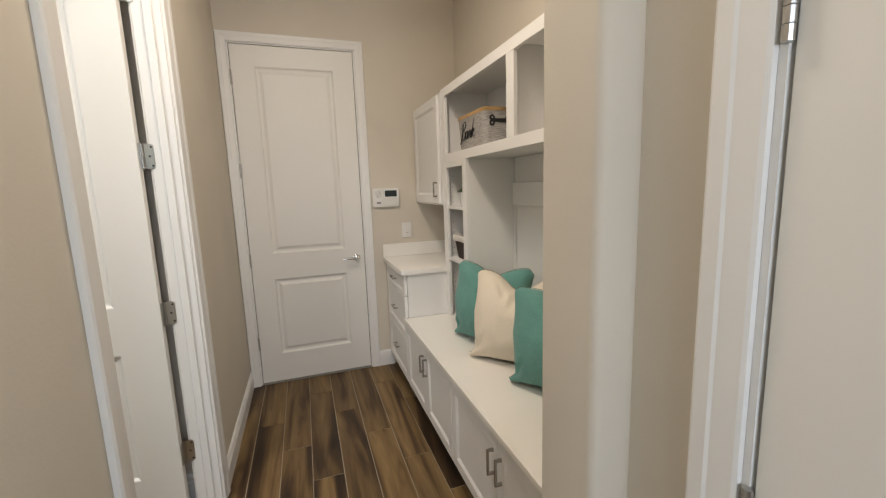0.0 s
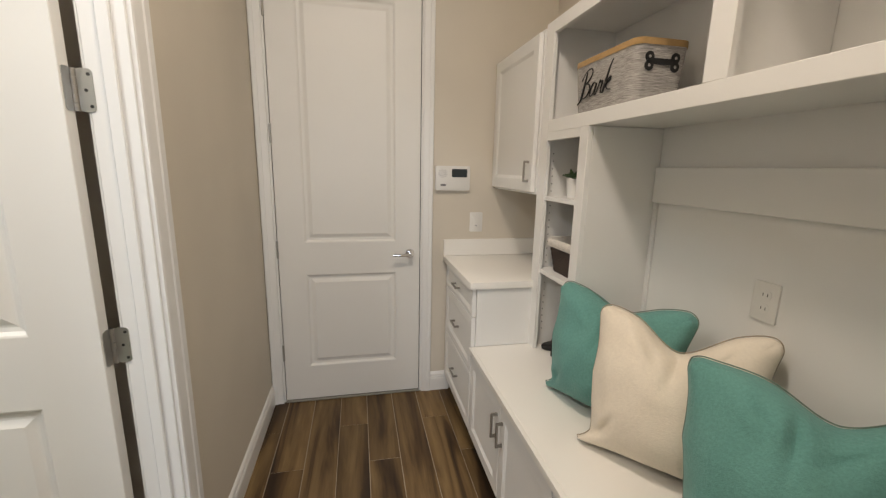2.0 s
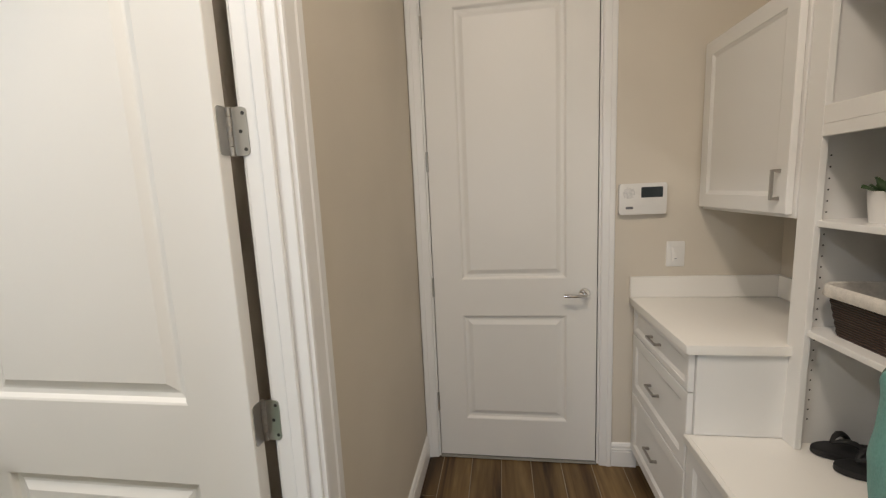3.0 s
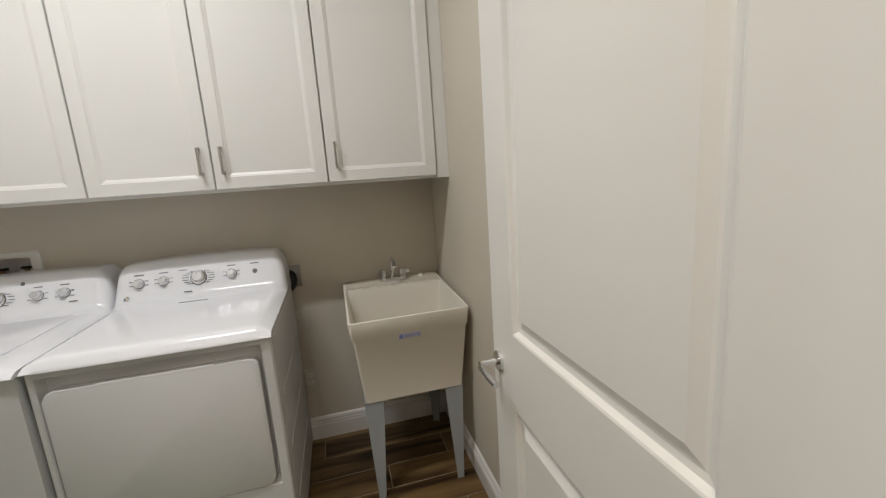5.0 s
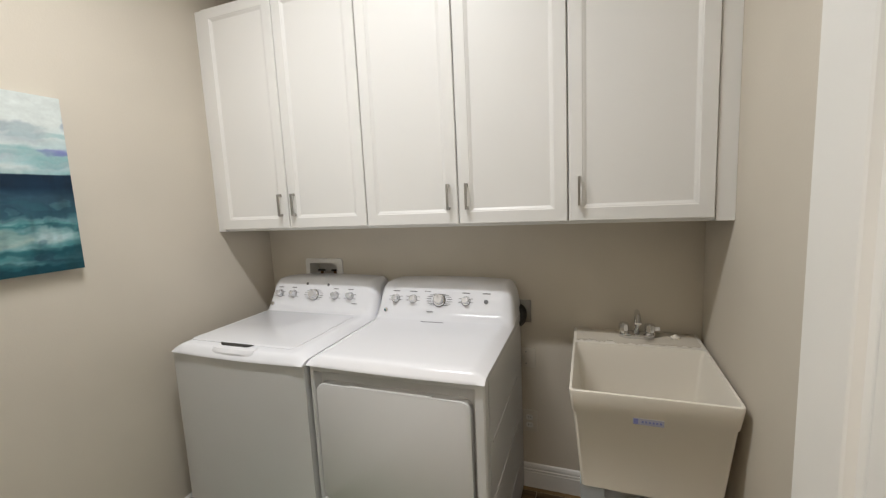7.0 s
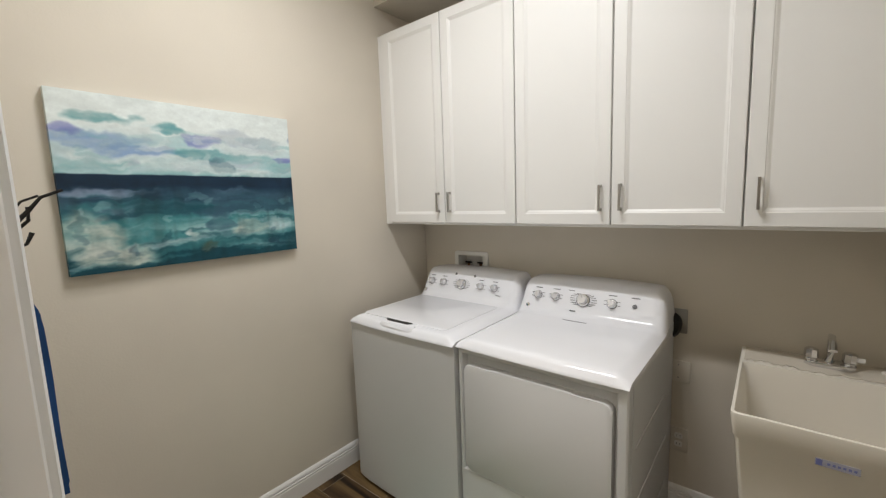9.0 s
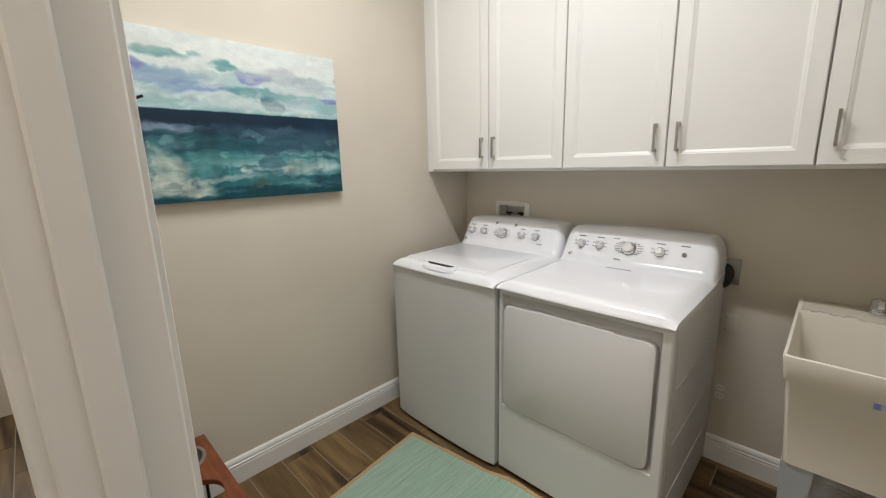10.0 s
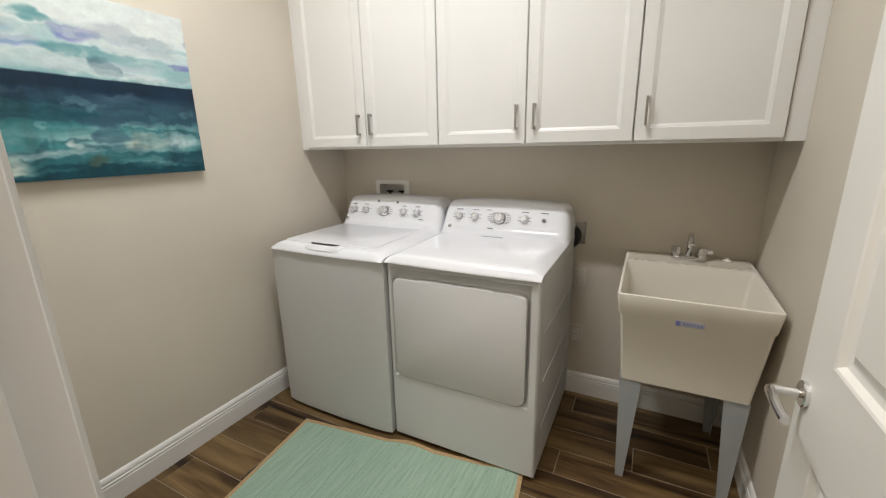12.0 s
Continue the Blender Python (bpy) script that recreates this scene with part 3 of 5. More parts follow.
# laundry wall cabinets
GROUP = "laundry wall cabinets"
for y0, y1, n, hs in ((0.448, 1.301, 2, "rl"), (1.301, 2.160, 2, "rl"), (2.160, 2.632, 1, "l")):
    c = thing("wall_cabinet", (-2.49, (y0 + y1) / 2, 1.38), "tall white raised-edge wall cabinet above the laundry machines" if n == 2 else "single-door tall white wall cabinet above the sink", "cabinet", GROUP)
    part("body", box(XW, y0, 1.38, -2.306, y1, 2.469, 0.001), WHITE, c, smooth=False)
    w = (y1 - y0) / n
    for k in range(n):
        ya = y0 + k * w + 0.003
        ww = w - 0.006
        hu = ww - 0.036 if hs[k] == "r" else 0.036
        cab_door(c, (lambda yy: lambda u, v, q: (-2.285 - q, yy + u, 1.392 + v))(ya), ww, 1.072, (hu, 0.058, 0.105, True), 0.047)
solid("cabinet_filler", box(-2.32, YS, 1.38, -2.300, 0.447, 2.469, 0.001), WHITE, "white filler strip between cabinet and wall", "filler strip", smooth=False)
solid("cabinet_filler", box(-2.32, 2.633, 1.38, -2.296, YN, 2.469, 0.001), WHITE, "white filler strip between cabinet and wall", "filler strip", smooth=False)


# ---- laundry machines ----
def machine_top(y0, y1, xf, xb, bow, nu=44):
    """Deck and console as one moulded top: a rounded lip in front, a gentle deck, a console that sweeps up."""
    prof = [(xf - 0.004, 0.897), (xf, 0.8985), (xf, 0.902), (xf - 0.005, 0.910), (xf - 0.013, 0.921), (xf - 0.020, 0.929), (xf - 0.027, 0.9335), (xf - 0.036, 0.9355), (xf - 0.055, 0.9365), (xf - 0.2, 0.9372), (xf - 0.36, 0.938),
            (-2.375, 0.939), (-2.400, 0.942), (-2.418, 0.950), (-2.432, 0.966), (-2.444, 0.988), (-2.456, 1.014), (-2.468, 1.040), (-2.480, 1.066), (-2.487, 1.080), (-2.493, 1.088), (-2.502, 1.0925), (-2.530, 1.095), (-2.57, 1.096), (xb, 1.090), (xb, 0.897)]
    W = y1 - y0
    rings = []
    for i in range(nu + 1):
        t = i / nu
        t = 0.5 - 0.5 * math.cos(math.pi * t) * (0.35 + 0.65 * abs(math.cos(math.pi * t))) if 0 < t < 1 else t
        y = y0 + t * W
        d = min(y - y0, y1 - y)
        e = max(0.0, 1 - d / 0.048)
        drop = 0.021 * (e - 0.10 * math.sin(math.pi * e)) if e < 1 else 0.021
        q = 1 - min(max(d - 0.004, 0) / 0.062, 1)
        s = (1 - q ** 2.8) ** (1 / 2.8)
        b = bow * (1 - (2 * t - 1) ** 2)
        ring = []
        for k, (x, z) in enumerate(prof):
            up = max(0.0, z - 0.939)
            zz = z if k in (0, len(prof) - 1) else min(z, 0.939) - drop * max(0.0, min(1.0, (z - 0.899) / 0.036)) + up * (0.12 + 0.88 * s)
            crown = 0.012 * (1 - (2 * t - 1) ** 2) * min(up / 0.1, 1)
            front = b * max(0.0, min(1.0, (x - (xf - 0.1)) / 0.1))
            ring.append((x + front, y, zz + crown))
        rings.append(ring)
    return loft(rings)


def body_block(y0, y1, xf, xb, bow, z0, z1):
    n = 14
    front = [(xf + bow * (1 - (2 * k / n - 1) ** 2) - 0.008 * (abs(2 * k / n - 1) ** 12), y0 + (y1 - y0) * k / n) for k in range(n + 1)]
    return prism([(xb, y0), *front, (xb, y1)], z0, z1)


NRM = Vector((0.905, 0, 0.426))
TAN = Vector((-0.426, 0, 0.905))


def on_console(y, z):
    """A place on the sloping console, and a map from (across, up the slope, out)."""
    pts = [(-2.400, 0.942), (-2.418, 0.950), (-2.432, 0.966), (-2.444, 0.988), (-2.456, 1.014), (-2.468, 1.040), (-2.480, 1.064), (-2.492, 1.080)]
    x = float(np.interp(z - 0.006, [p[1] for p in pts], [p[0] for p in pts]))
    o = Vector((x, y, z))
    return lambda a, b, w: tuple(o + Vector((0, a, 0)) + TAN * b + NRM * w)


def knob(parent, y, z, r):
    to = on_console(y, z)
    bm = lathe([(0.0, -0.004), (r * 1.34, -0.004), (r * 1.30, 0.005), (r * 1.10, 0.010), (0.0, 0.010)], None, to, 28)
    k = part("knob", bm, CHROME, parent, "chrome-ringed silver control knob")
    # added dark ring: the shaded edge and gap under the chrome, as colour
    part("edge_shade", lathe([(0.0, -0.004), (r * 1.42, -0.004), (r * 1.42, 0.0022), (0.0, 0.0022)], None, to, 28), CONSOLE_GREY, k, "dark grey ring standing in for shade around the knob")
    bm = lathe([(0.0, 0.010), (r * 0.98, 0.010), (r * 0.90, 0.026), (r * 0.80, 0.0285), (0.0, 0.0292)], None, to, 28)
    part("cap", bm, SILVER, k, "satin silver knob cap")
    part("pointer", box_on(to, -0.0012, r * 0.25, 0.0012, r * 0.8, 0.0275, 0.0298), CONSOLE_GREY, k)


def box_on(to, a0, b0, a1, b1, w0, w1, bm=None):
    return prism([(a0, b0), (a1, b0), (a1, b1), (a0, b1)], w0, w1, bm, to)


def prints(parent, marks):
    """Small unreadable printed bars round the knobs: (y, z, length, height)."""
    bm = bmesh.new()
    for y, z, w, h in marks:
        box_on(on_console(y, z), -w / 2, -h / 2, w / 2, h / 2, 0.0, 0.0030, bm)
    tagged(part("printing", bm, CONSOLE_GREY, parent, "small grey printed markings", smooth=False), kind="stuff")


def dial_marks(y, z, r, n, length):
    out = []
    for k in range(n):
        a = radians(-60 + 300 * k / (n - 1))
        s = 1 if math.cos(a) > 0 else -1
        out.append((y - math.cos(a) * r + s * -length * 0.4, z + math.sin(a) * r * 0.62, length, 0.0022))
    return out


# washer
c = thing("washing_machine", (-2.24, 0.89, 0), "white top-load washing machine with closed lid and knob console", "washing machine")
part("cabinet", body_block(0.530, 1.220, -1.876, -2.63, 0.010, 0.022, 0.898), APPLIANCE_SHADED, c)
part("top", machine_top(0.542, 1.2235, -1.868, -2.635, 0.012), APPLIANCE, c, "glossy white moulded top and console")
lid = prism(rounded(0.585, -2.392, 1.138, -1.925, 0.025), 0.934, 0.9405, None, lambda u, v, w: (v, u, w), 0.002)
ld = part("lid", lid, APPLIANCE, c, "glossy white lid")
grip = [(0.772, 0.0), (0.800, 0.020), (0.845, 0.026), (0.915, 0.026), (0.960, 0.020), (0.988, 0.0)]
part("lid_grip", loft([[(-1.902 + o * 0.1, y, 0.9392), (-1.884 + o * 0.30, y, 0.9365), (-1.873 + o * 0.30, y, 0.923), (-1.868 + o * 0.08, y, 0.905), (-1.895, y, 0.92)] for y, o in grip]), APPLIANCE, ld)
part("finger_slot", prism([(0.765, -1.926), (0.945, -1.926), (0.925, -1.900), (0.800, -1.900)], 0.9380, 0.9411, None, lambda u, v, w: (v, u, w)), DARK, ld, "dark finger slot")
for x in (-1.95, -2.55):
    for y in (0.61, 1.17):
        part("foot", lathe([(0.022, 0.0), (0.022, 0.012), (0.012, 0.014), (0.012, 0.024)], (x, y, 0)), BLACK, c)
for y, r in ((0.618, 0.0150), (0.709, 0.0150), (0.842, 0.0225), (0.977, 0.0150), (1.067, 0.0150)):
    knob(c, y, 1.020, r)
marks = [(y, 1.052, 0.030, 0.004) for y in (0.618, 0.709, 0.977, 1.067)] + dial_marks(0.842, 1.02, 0.040, 12, 0.022)
marks += [(0.80 + 0.018 * k, 1.074, 0.010, 0.003) for k in range(7)] + [(y + s * 0.027, 1.02 + q, 0.012, 0.002) for y in (0.618, 0.709, 0.977, 1.067) for s in (-1, 1) for q in (-0.012, 0.008)]
marks += [(1.10, 0.985, 0.03, 0.003)]
prints(c, marks)
for y, z in ((0.79, 1.072), (0.925, 1.070)):
    part("button", lathe([(0.0, 0), (0.008, 0), (0.008, 0.004), (0.0, 0.005)], None, on_console(y, z), 14), CONSOLE_GREY, c)
part("badge", lathe([(0.0, 0), (0.0105, 0), (0.0095, 0.004), (0.0, 0.005)], None, on_console(0.585, 0.968), 18), CHROME, c, "round chrome badge")

# dryer
c = thing("dryer", (-2.26, 1.575, 0), "white front-load dryer with closed door and knob console", "dryer")
part("cabinet", body_block(1.2315, 1.915, -1.945, -2.63, 0.0, 0.022, 0.898), APPLIANCE_SHADED, c)
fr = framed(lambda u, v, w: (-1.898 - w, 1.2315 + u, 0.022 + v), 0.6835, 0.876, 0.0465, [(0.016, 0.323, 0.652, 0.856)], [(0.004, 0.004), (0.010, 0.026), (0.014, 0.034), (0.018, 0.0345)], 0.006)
part("front_panel", fr, APPLIANCE_SHADED, c, smooth=False)
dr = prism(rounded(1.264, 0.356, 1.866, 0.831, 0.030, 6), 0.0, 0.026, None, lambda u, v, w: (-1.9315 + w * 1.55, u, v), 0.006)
dd = part("door", dr, APPLIANCE_SHADED, c, "flat white dryer door")
part("door_grip", box(-1.913, 1.40, 0.829, -1.8935, 1.73, 0.8355, 0.003, 2), APPLIANCE_SHADED, dd)
part("top", machine_top(1.2285, 1.9185, -1.886, -2.635, 0.006), APPLIANCE, c, "glossy white moulded top and console")
part("lint_slot", box(-2.366, 1.50, 0.9385, -2.361, 1.61, 0.9402), CONSOLE_GREY, c)
for z in (0.20, 0.42, 0.64):
    part("side_rib", prism(rounded(-2.52, z, -1.99, z + 0.016, 0.0075), 1.9148, 1.918, None, lambda u, v, w: (u, w, v), 0.0012), APPLIANCE_SHADED, c)
for x in (-1.96, -2.55):
    for y in (1.29, 1.86):
        part("foot", lathe([(0.022, 0.0), (0.022, 0.012), (0.012, 0.014), (0.012, 0.024)], (x, y, 0)), BLACK, c)
for y, r in ((1.332, 0.0150), (1.425, 0.0150), (1.561, 0.0235), (1.693, 0.0160)):
    knob(c, y, 1.020, r)
marks = [(y, 1.054, 0.036, 0.004) for y in (1.332, 1.425, 1.693, 1.79)] + dial_marks(1.561, 1.02, 0.042, 14, 0.026) + [(1.50, 1.056, 0.03, 0.003), (1.52, 0.968, 0.03, 0.004)]
marks += [(y + s * 0.028, 1.02 + q, 0.014, 0.002) for y in (1.332, 1.425, 1.693) for s in (-1, 1) for q in (-0.006, 0.010)]
prints(c, marks)
part("button", lathe([(0.0, 0), (0.010, 0), (0.010, 0.004), (0.0, 0.005)], None, on_console(1.79, 1.02), 16), CONSOLE_GREY, c)
part("badge", lathe([(0.0, 0), (0.0105, 0), (0.0095, 0.004), (0.0, 0.005)], None, on_console(1.288, 0.968), 18), CHROME, c, "round chrome badge")

# washer supply box, sunk into the wall
c = thing("washer_outlet_box", (XW, 0.775, 0.98), "white recessed washer supply box with valves", "outlet box")
outer, inner = rounded(0.652, 0.960, 0.906, 1.187, 0.016, 4), rounded(0.681, 0.996, 0.868, 1.160, 0.010, 4)
bm = loft([[(XW + 0.0005, y, z) for y, z in outer], [(XW + 0.006, y, z) for y, z in outer], [(XW + 0.009, y * 0.985 + 0.779 * 0.015, z * 0.985 + 1.073 * 0.015) for y, z in outer], [(XW + 0.008, y, z) for y, z in inner], [(XW - 0.076, y, z) for y, z in inner]], None, False, False)
part("frame", bm, PLATE, c, smooth=False)
part("back", box(XW - 0.09, 0.681, 0.996, XW - 0.08, 0.868, 1.160), PLATE, c)
for y in (0.728, 0.820):
    v = part("valve", lathe([(0.012, 0.99), (0.012, 1.05), (0.017, 1.055), (0.017, 1.075), (0.009, 1.08), (0.009, 1.105)], (XW - 0.04, y, 0)), BRASS, c, "brass supply valve")
    part("tap", box(XW - 0.045, y - 0.026, 1.105, XW - 0.035, y + 0.026, 1.115, 0.003), IRON, v)


# ---- plates on the walls ----
def plate(name, to, w, h, label, category, mat=PLATE):
    c = thing(name, to(0, 0, 0), label, category)
    part("cover", prism(rounded(-w / 2, -h / 2, w / 2, h / 2, 0.004), 0.0, 0.006, None, to, 0.0015), mat, c)
    return c


def on_west(y, z):
    return lambda u, v, w: (XW + w, y + u, z + v)


c = plate("dryer_outlet", on_west(1.913, 0.932), 0.104, 0.112, "steel dryer outlet plate with a black plug", "outlet", GALV)
rings = []
for w, ry, rz in ((0.006, 0.040, 0.052), (0.032, 0.040, 0.052), (0.050, 0.032, 0.042), (0.056, 0.018, 0.022)):
    rings.append([(XW + w, 1.906 + ry * math.cos(a), 0.918 + rz * math.sin(a) * (1.15 if math.sin(a) < 0 else 1)) for a in [2 * math.pi * k / 16 for k in range(16)]])
part("plug", loft(rings), BLACK, c, "black moulded plug")
part("cord", tube([(XW + 0.036, 1.900, 0.90), (XW + 0.038, 1.893, 0.85), (XW + 0.036, 1.882, 0.79), (XW + 0.030, 1.878, 0.70), (XW + 0.030, 1.876, 0.55), (XW + 0.030, 1.875, 0.40), (XW + 0.030, 1.875, 0.25)], [0.015, 0.012, 0.010, 0.010, 0.010, 0.010, 0.010], 10), BLACK, c, "thick black power cord")
c = plate("blank_plate", on_west(1.936, 0.694), 0.092, 0.10, "almond blank wall plate with two screws", "wall plate", PLATE_BEIGE)
for z in (0.724, 0.664):
    part("screw", lathe([(0.003, 0.006), (0.003, 0.0068)], None, lambda x, y, w: (XW + w, 1.936 + x, z + y), 8), CONSOLE_GREY, c)


def receptacle(c, to):
    for dv in (0.02, -0.02):
        r = part("socket", prism(rounded(-0.017, dv - 0.014, 0.017, dv + 0.014, 0.010), 0.006, 0.0075, None, to), PLATE, c)
        bm = bmesh.new()
        for du in (-0.0065, 0.0065):
            prism([(du - 0.001, dv - 0.003), (du + 0.001, dv - 0.003), (du + 0.001, dv + 0.005), (du - 0.001, dv + 0.005)], 0.0075, 0.0079, bm, to)
        part("slots", bm, DARK, r)


c = plate("outlet", on_west(1.947, 0.359), 0.075, 0.115, "almond duplex wall outlet", "outlet", PLATE_BEIGE)
receptacle(c, on_west(1.947, 0.359))


def on_lock(u, v, w):
    return (1.149 - w, 2.308 - u, 1.075 + v)


c = plate("outlet", on_lock, 0.076, 0.115, "white duplex outlet on the locker back", "outlet")
receptacle(c, on_lock)


def on_north(x, z):
    return lambda u, v, w: (x + u, YG - w, z + v)


c = plate("light_switch", on_north(0.714, 1.112), 0.080, 0.120, "white rocker light switch", "switch")
part("rocker", prism(rounded(-0.017, -0.034, 0.017, 0.034, 0.003), 0.006, 0.009, None, on_north(0.714, 1.112), 0.001), PLATE, c)
part("switch_mark", prism(rounded(-0.006, -0.024, 0.006, -0.021, 0.001), 0.009, 0.0094, None, on_north(0.714, 1.112)), CONSOLE_GREY, c)

to = on_north(0.556, 1.377)
c = thing("alarm_keypad", (0.556, YG, 1.305), "white wall alarm keypad with dark display", "keypad")
part("housing", prism(rounded(-0.104, -0.072, 0.104, 0.072, 0.010), 0.0, 0.026, None, to, 0.004), PLATE, c)
part("display", prism(rounded(-0.008, 0.006, 0.086, 0.054, 0.003), 0.026, 0.0266, None, to), SCREEN, c, "dark glossy display")
bm = bmesh.new()
for i in range(9):
    for j in range(9):
        u, v = -0.062 + (i - 4) * 0.006, 0.028 + (j - 4) * 0.006
        if (i - 4) ** 2 + (j - 4) ** 2 < 19:
            prism(rounded(u - 0.0017, v - 0.0017, u + 0.0017, v + 0.0017, 0.0016, 1), 0.0255, 0.0263, bm, to)
part("speaker_holes", bm, CONSOLE_GREY, c, smooth=False)
part("emblem", prism(rounded(-0.075, -0.046, -0.042, -0.034, 0.005), 0.026, 0.0265, None, to), CONSOLE_GREY, c)
bm = bmesh.new()
for k in range(4):
    prism(rounded(0.0 + k * 0.022, -0.03, 0.014 + k * 0.022, -0.018, 0.003), 0.026, 0.0275, bm, to)
part("buttons", bm, PLATE, c)

# ---- utility sink ----
c = thing("utility_sink", (-2.35, 2.42, 0), "cream plastic laundry tub on grey metal legs", "sink")


def tub_ring(x0, x1, y0, y1, zf, zb, r=0.014):
    """A rounded rectangle; the height runs from zb at the back to zf in front with a concave sweep."""
    out = []
    for x, y in rounded(x0, y0, x1, y1, r, 4):
        t = min(max((x - (-2.52)) / 0.42, 0), 1)
        out.append((x, y, zb + (zf - zb) * (1 - (1 - t) ** 2.2)))
    return out


rings = [tub_ring(-2.58, -2.095, 2.205, 2.632, 0.468, 0.468), tub_ring(-2.640, -2.064, 2.179, 2.657, 0.756, 0.766), tub_ring(-2.644, -2.059, 2.175, 2.661, 0.762, 0.772), tub_ring(-2.648, -2.048, 2.167, 2.669, 0.832, 0.856),
         tub_ring(-2.6475, -2.0485, 2.1675, 2.6685, 0.8405, 0.8640), tub_ring(-2.646, -2.0500, 2.169, 2.667, 0.842, 0.8650), tub_ring(-2.641, -2.0570, 2.176, 2.660, 0.842, 0.8650)]
inner = [tub_ring(-2.472, -2.0575, 2.1765, 2.6595, 0.8405, 0.8643), tub_ring(-2.466, -2.070, 2.186, 2.650, 0.80, 0.83), tub_ring(-2.450, -2.10, 2.210, 2.625, 0.55, 0.55), tub_ring(-2.43, -2.13, 2.24, 2.60, 0.53, 0.53)]
part("basin", loft(rings + inner), TUB, c, "cream moulded basin with a deep bowl")
# wall paint smeared over the rear ledge with a ragged edge
rng = random.Random(5)
n = 46
edge = [(-2.492 + rng.choice((-0.014, -0.004, 0.0, 0.006)) + (0.008 if 2.33 < 2.18 + 0.475 * k / n < 2.5 else 0), 2.18 + 0.475 * k / n) for k in range(n + 1)]
poly = edge + [(-2.640, 2.655), (-2.640, 2.18)]
bm = prism(poly, 0.0, 1.0)
for q in bm.verts:
    t = min(max((q.co.x + 2.52) / 0.42, 0), 1)
    q.co.z = 0.865 - 0.023 * (1 - (1 - t) ** 2.2) + (0.0010 if q.co.z > 0.5 else -0.0010)
part("paint_smear", bm, WALL, c, "beige wall paint smeared on the ledge", smooth=False)
for sy, ya, yb in ((1, 2.200, 2.284), (-1, 2.634, 2.550)):
    for fx, sx in ((-2.100, -1), (-2.575, 1)):
        # an angle-iron leg that tapers to the floor
        t = 0.003
        top, bot = [], []
        for lst, wa, z in ((top, 0.082, 0.468), (bot, 0.030, 0.0)):
            y0 = ya + sy * (0.0 if z else 0.020)
            wx = 0.06 if z else 0.025
            pts = [(fx, y0), (fx, y0 + sy * wa), (fx + sx * t, y0 + sy * wa), (fx + sx * t, y0 + sy * t), (fx + sx * wx, y0 + sy * t), (fx + sx * wx, y0)]
            lst += [(x, y, z) for x, y in pts]
        part("leg", loft([bot, top]), LEGGREY, c, "grey tapered metal leg", smooth=False)
lb = part("sticker", box(-2.068, 2.365, 0.744, -2.0578, 2.455, 0.765), PALE, c, "blue and white sticker", smooth=False)
bm = box(-2.0580, 2.367, 0.746, -2.0572, 2.380, 0.763)
for k in range(6):
    box(-2.0580, 2.390 + k * 0.0105, 0.751, -2.0572, 2.396 + k * 0.0105, 0.758, 0, 1, bm)
part("sticker_print", bm, BLUE, lb, smooth=False)
z0 = 0.8656
f = thing("faucet", (-2.565, 2.425, z0), "chrome two-handle faucet on the tub ledge", "faucet")
part("base", prism(rounded(-2.595, 2.355, -2.535, 2.495, 0.028), z0, z0 + 0.018, None, None, 0.005), CHROME, f)
part("spout", tube([(-2.57, 2.425, z0 + 0.015), (-2.57, 2.425, z0 + 0.055), (-2.565, 2.425, z0 + 0.095), (-2.548, 2.422, z0 + 0.118), (-2.515, 2.422, z0 + 0.124), (-2.48, 2.422, z0 + 0.112), (-2.46, 2.422, z0 + 0.090)], [0.015, 0.011, 0.010, 0.010, 0.010, 0.010, 0.011], 14), CHROME, f)
for y in (2.374, 2.476):
    h = part("handle", lathe([(0.017, z0 + 0.016), (0.017, z0 + 0.022), (0.022, z0 + 0.028), (0.020, z0 + 0.056), (0.013, z0 + 0.061)], (-2.567, y, 0), None, 8), CHROME, f, "fluted chrome handle", )
part("tag", box(-2.560, 2.494, z0 + 0.034, -2.558, 2.514, z0 + 0.049), PLATE, f, "small white paper tag", smooth=False)
part("stopper", lathe([(0.018, 0), (0.018, 0.006), (0.008, 0.01), (0.006, 0.016)], (-2.58, 2.575, z0)), TUB, f)

# ---- picture ----
c = thing("canvas_picture", (-1.2485, YS, 1.302), "unframed seascape canvas in teal, navy and white", "picture")


def value_noise(rng, u, v, su, sv, octaves=4):
    """Smooth lattice noise in -1..1 over arrays u, v."""
    out, amp, total = 0, 1.0, 0.0
    for k in range(octaves):
        a, b = u * su * 2 ** k, v * sv * 2 ** k
        g = rng.uniform(-1, 1, (int(a.max()) + 3, int(b.max()) + 3))
        i, j = np.floor(a).astype(int), np.floor(b).astype(int)
        f, h = a - i, b - j
        f, h = f * f * (3 - 2 * f), h * h * (3 - 2 * h)
        out = out + amp * ((g[i, j] * (1 - f) + g[i + 1, j] * f) * (1 - h) + (g[i, j + 1] * (1 - f) + g[i + 1, j + 1] * f) * h)
        total, amp = total + amp, amp * 0.55
    return out / total


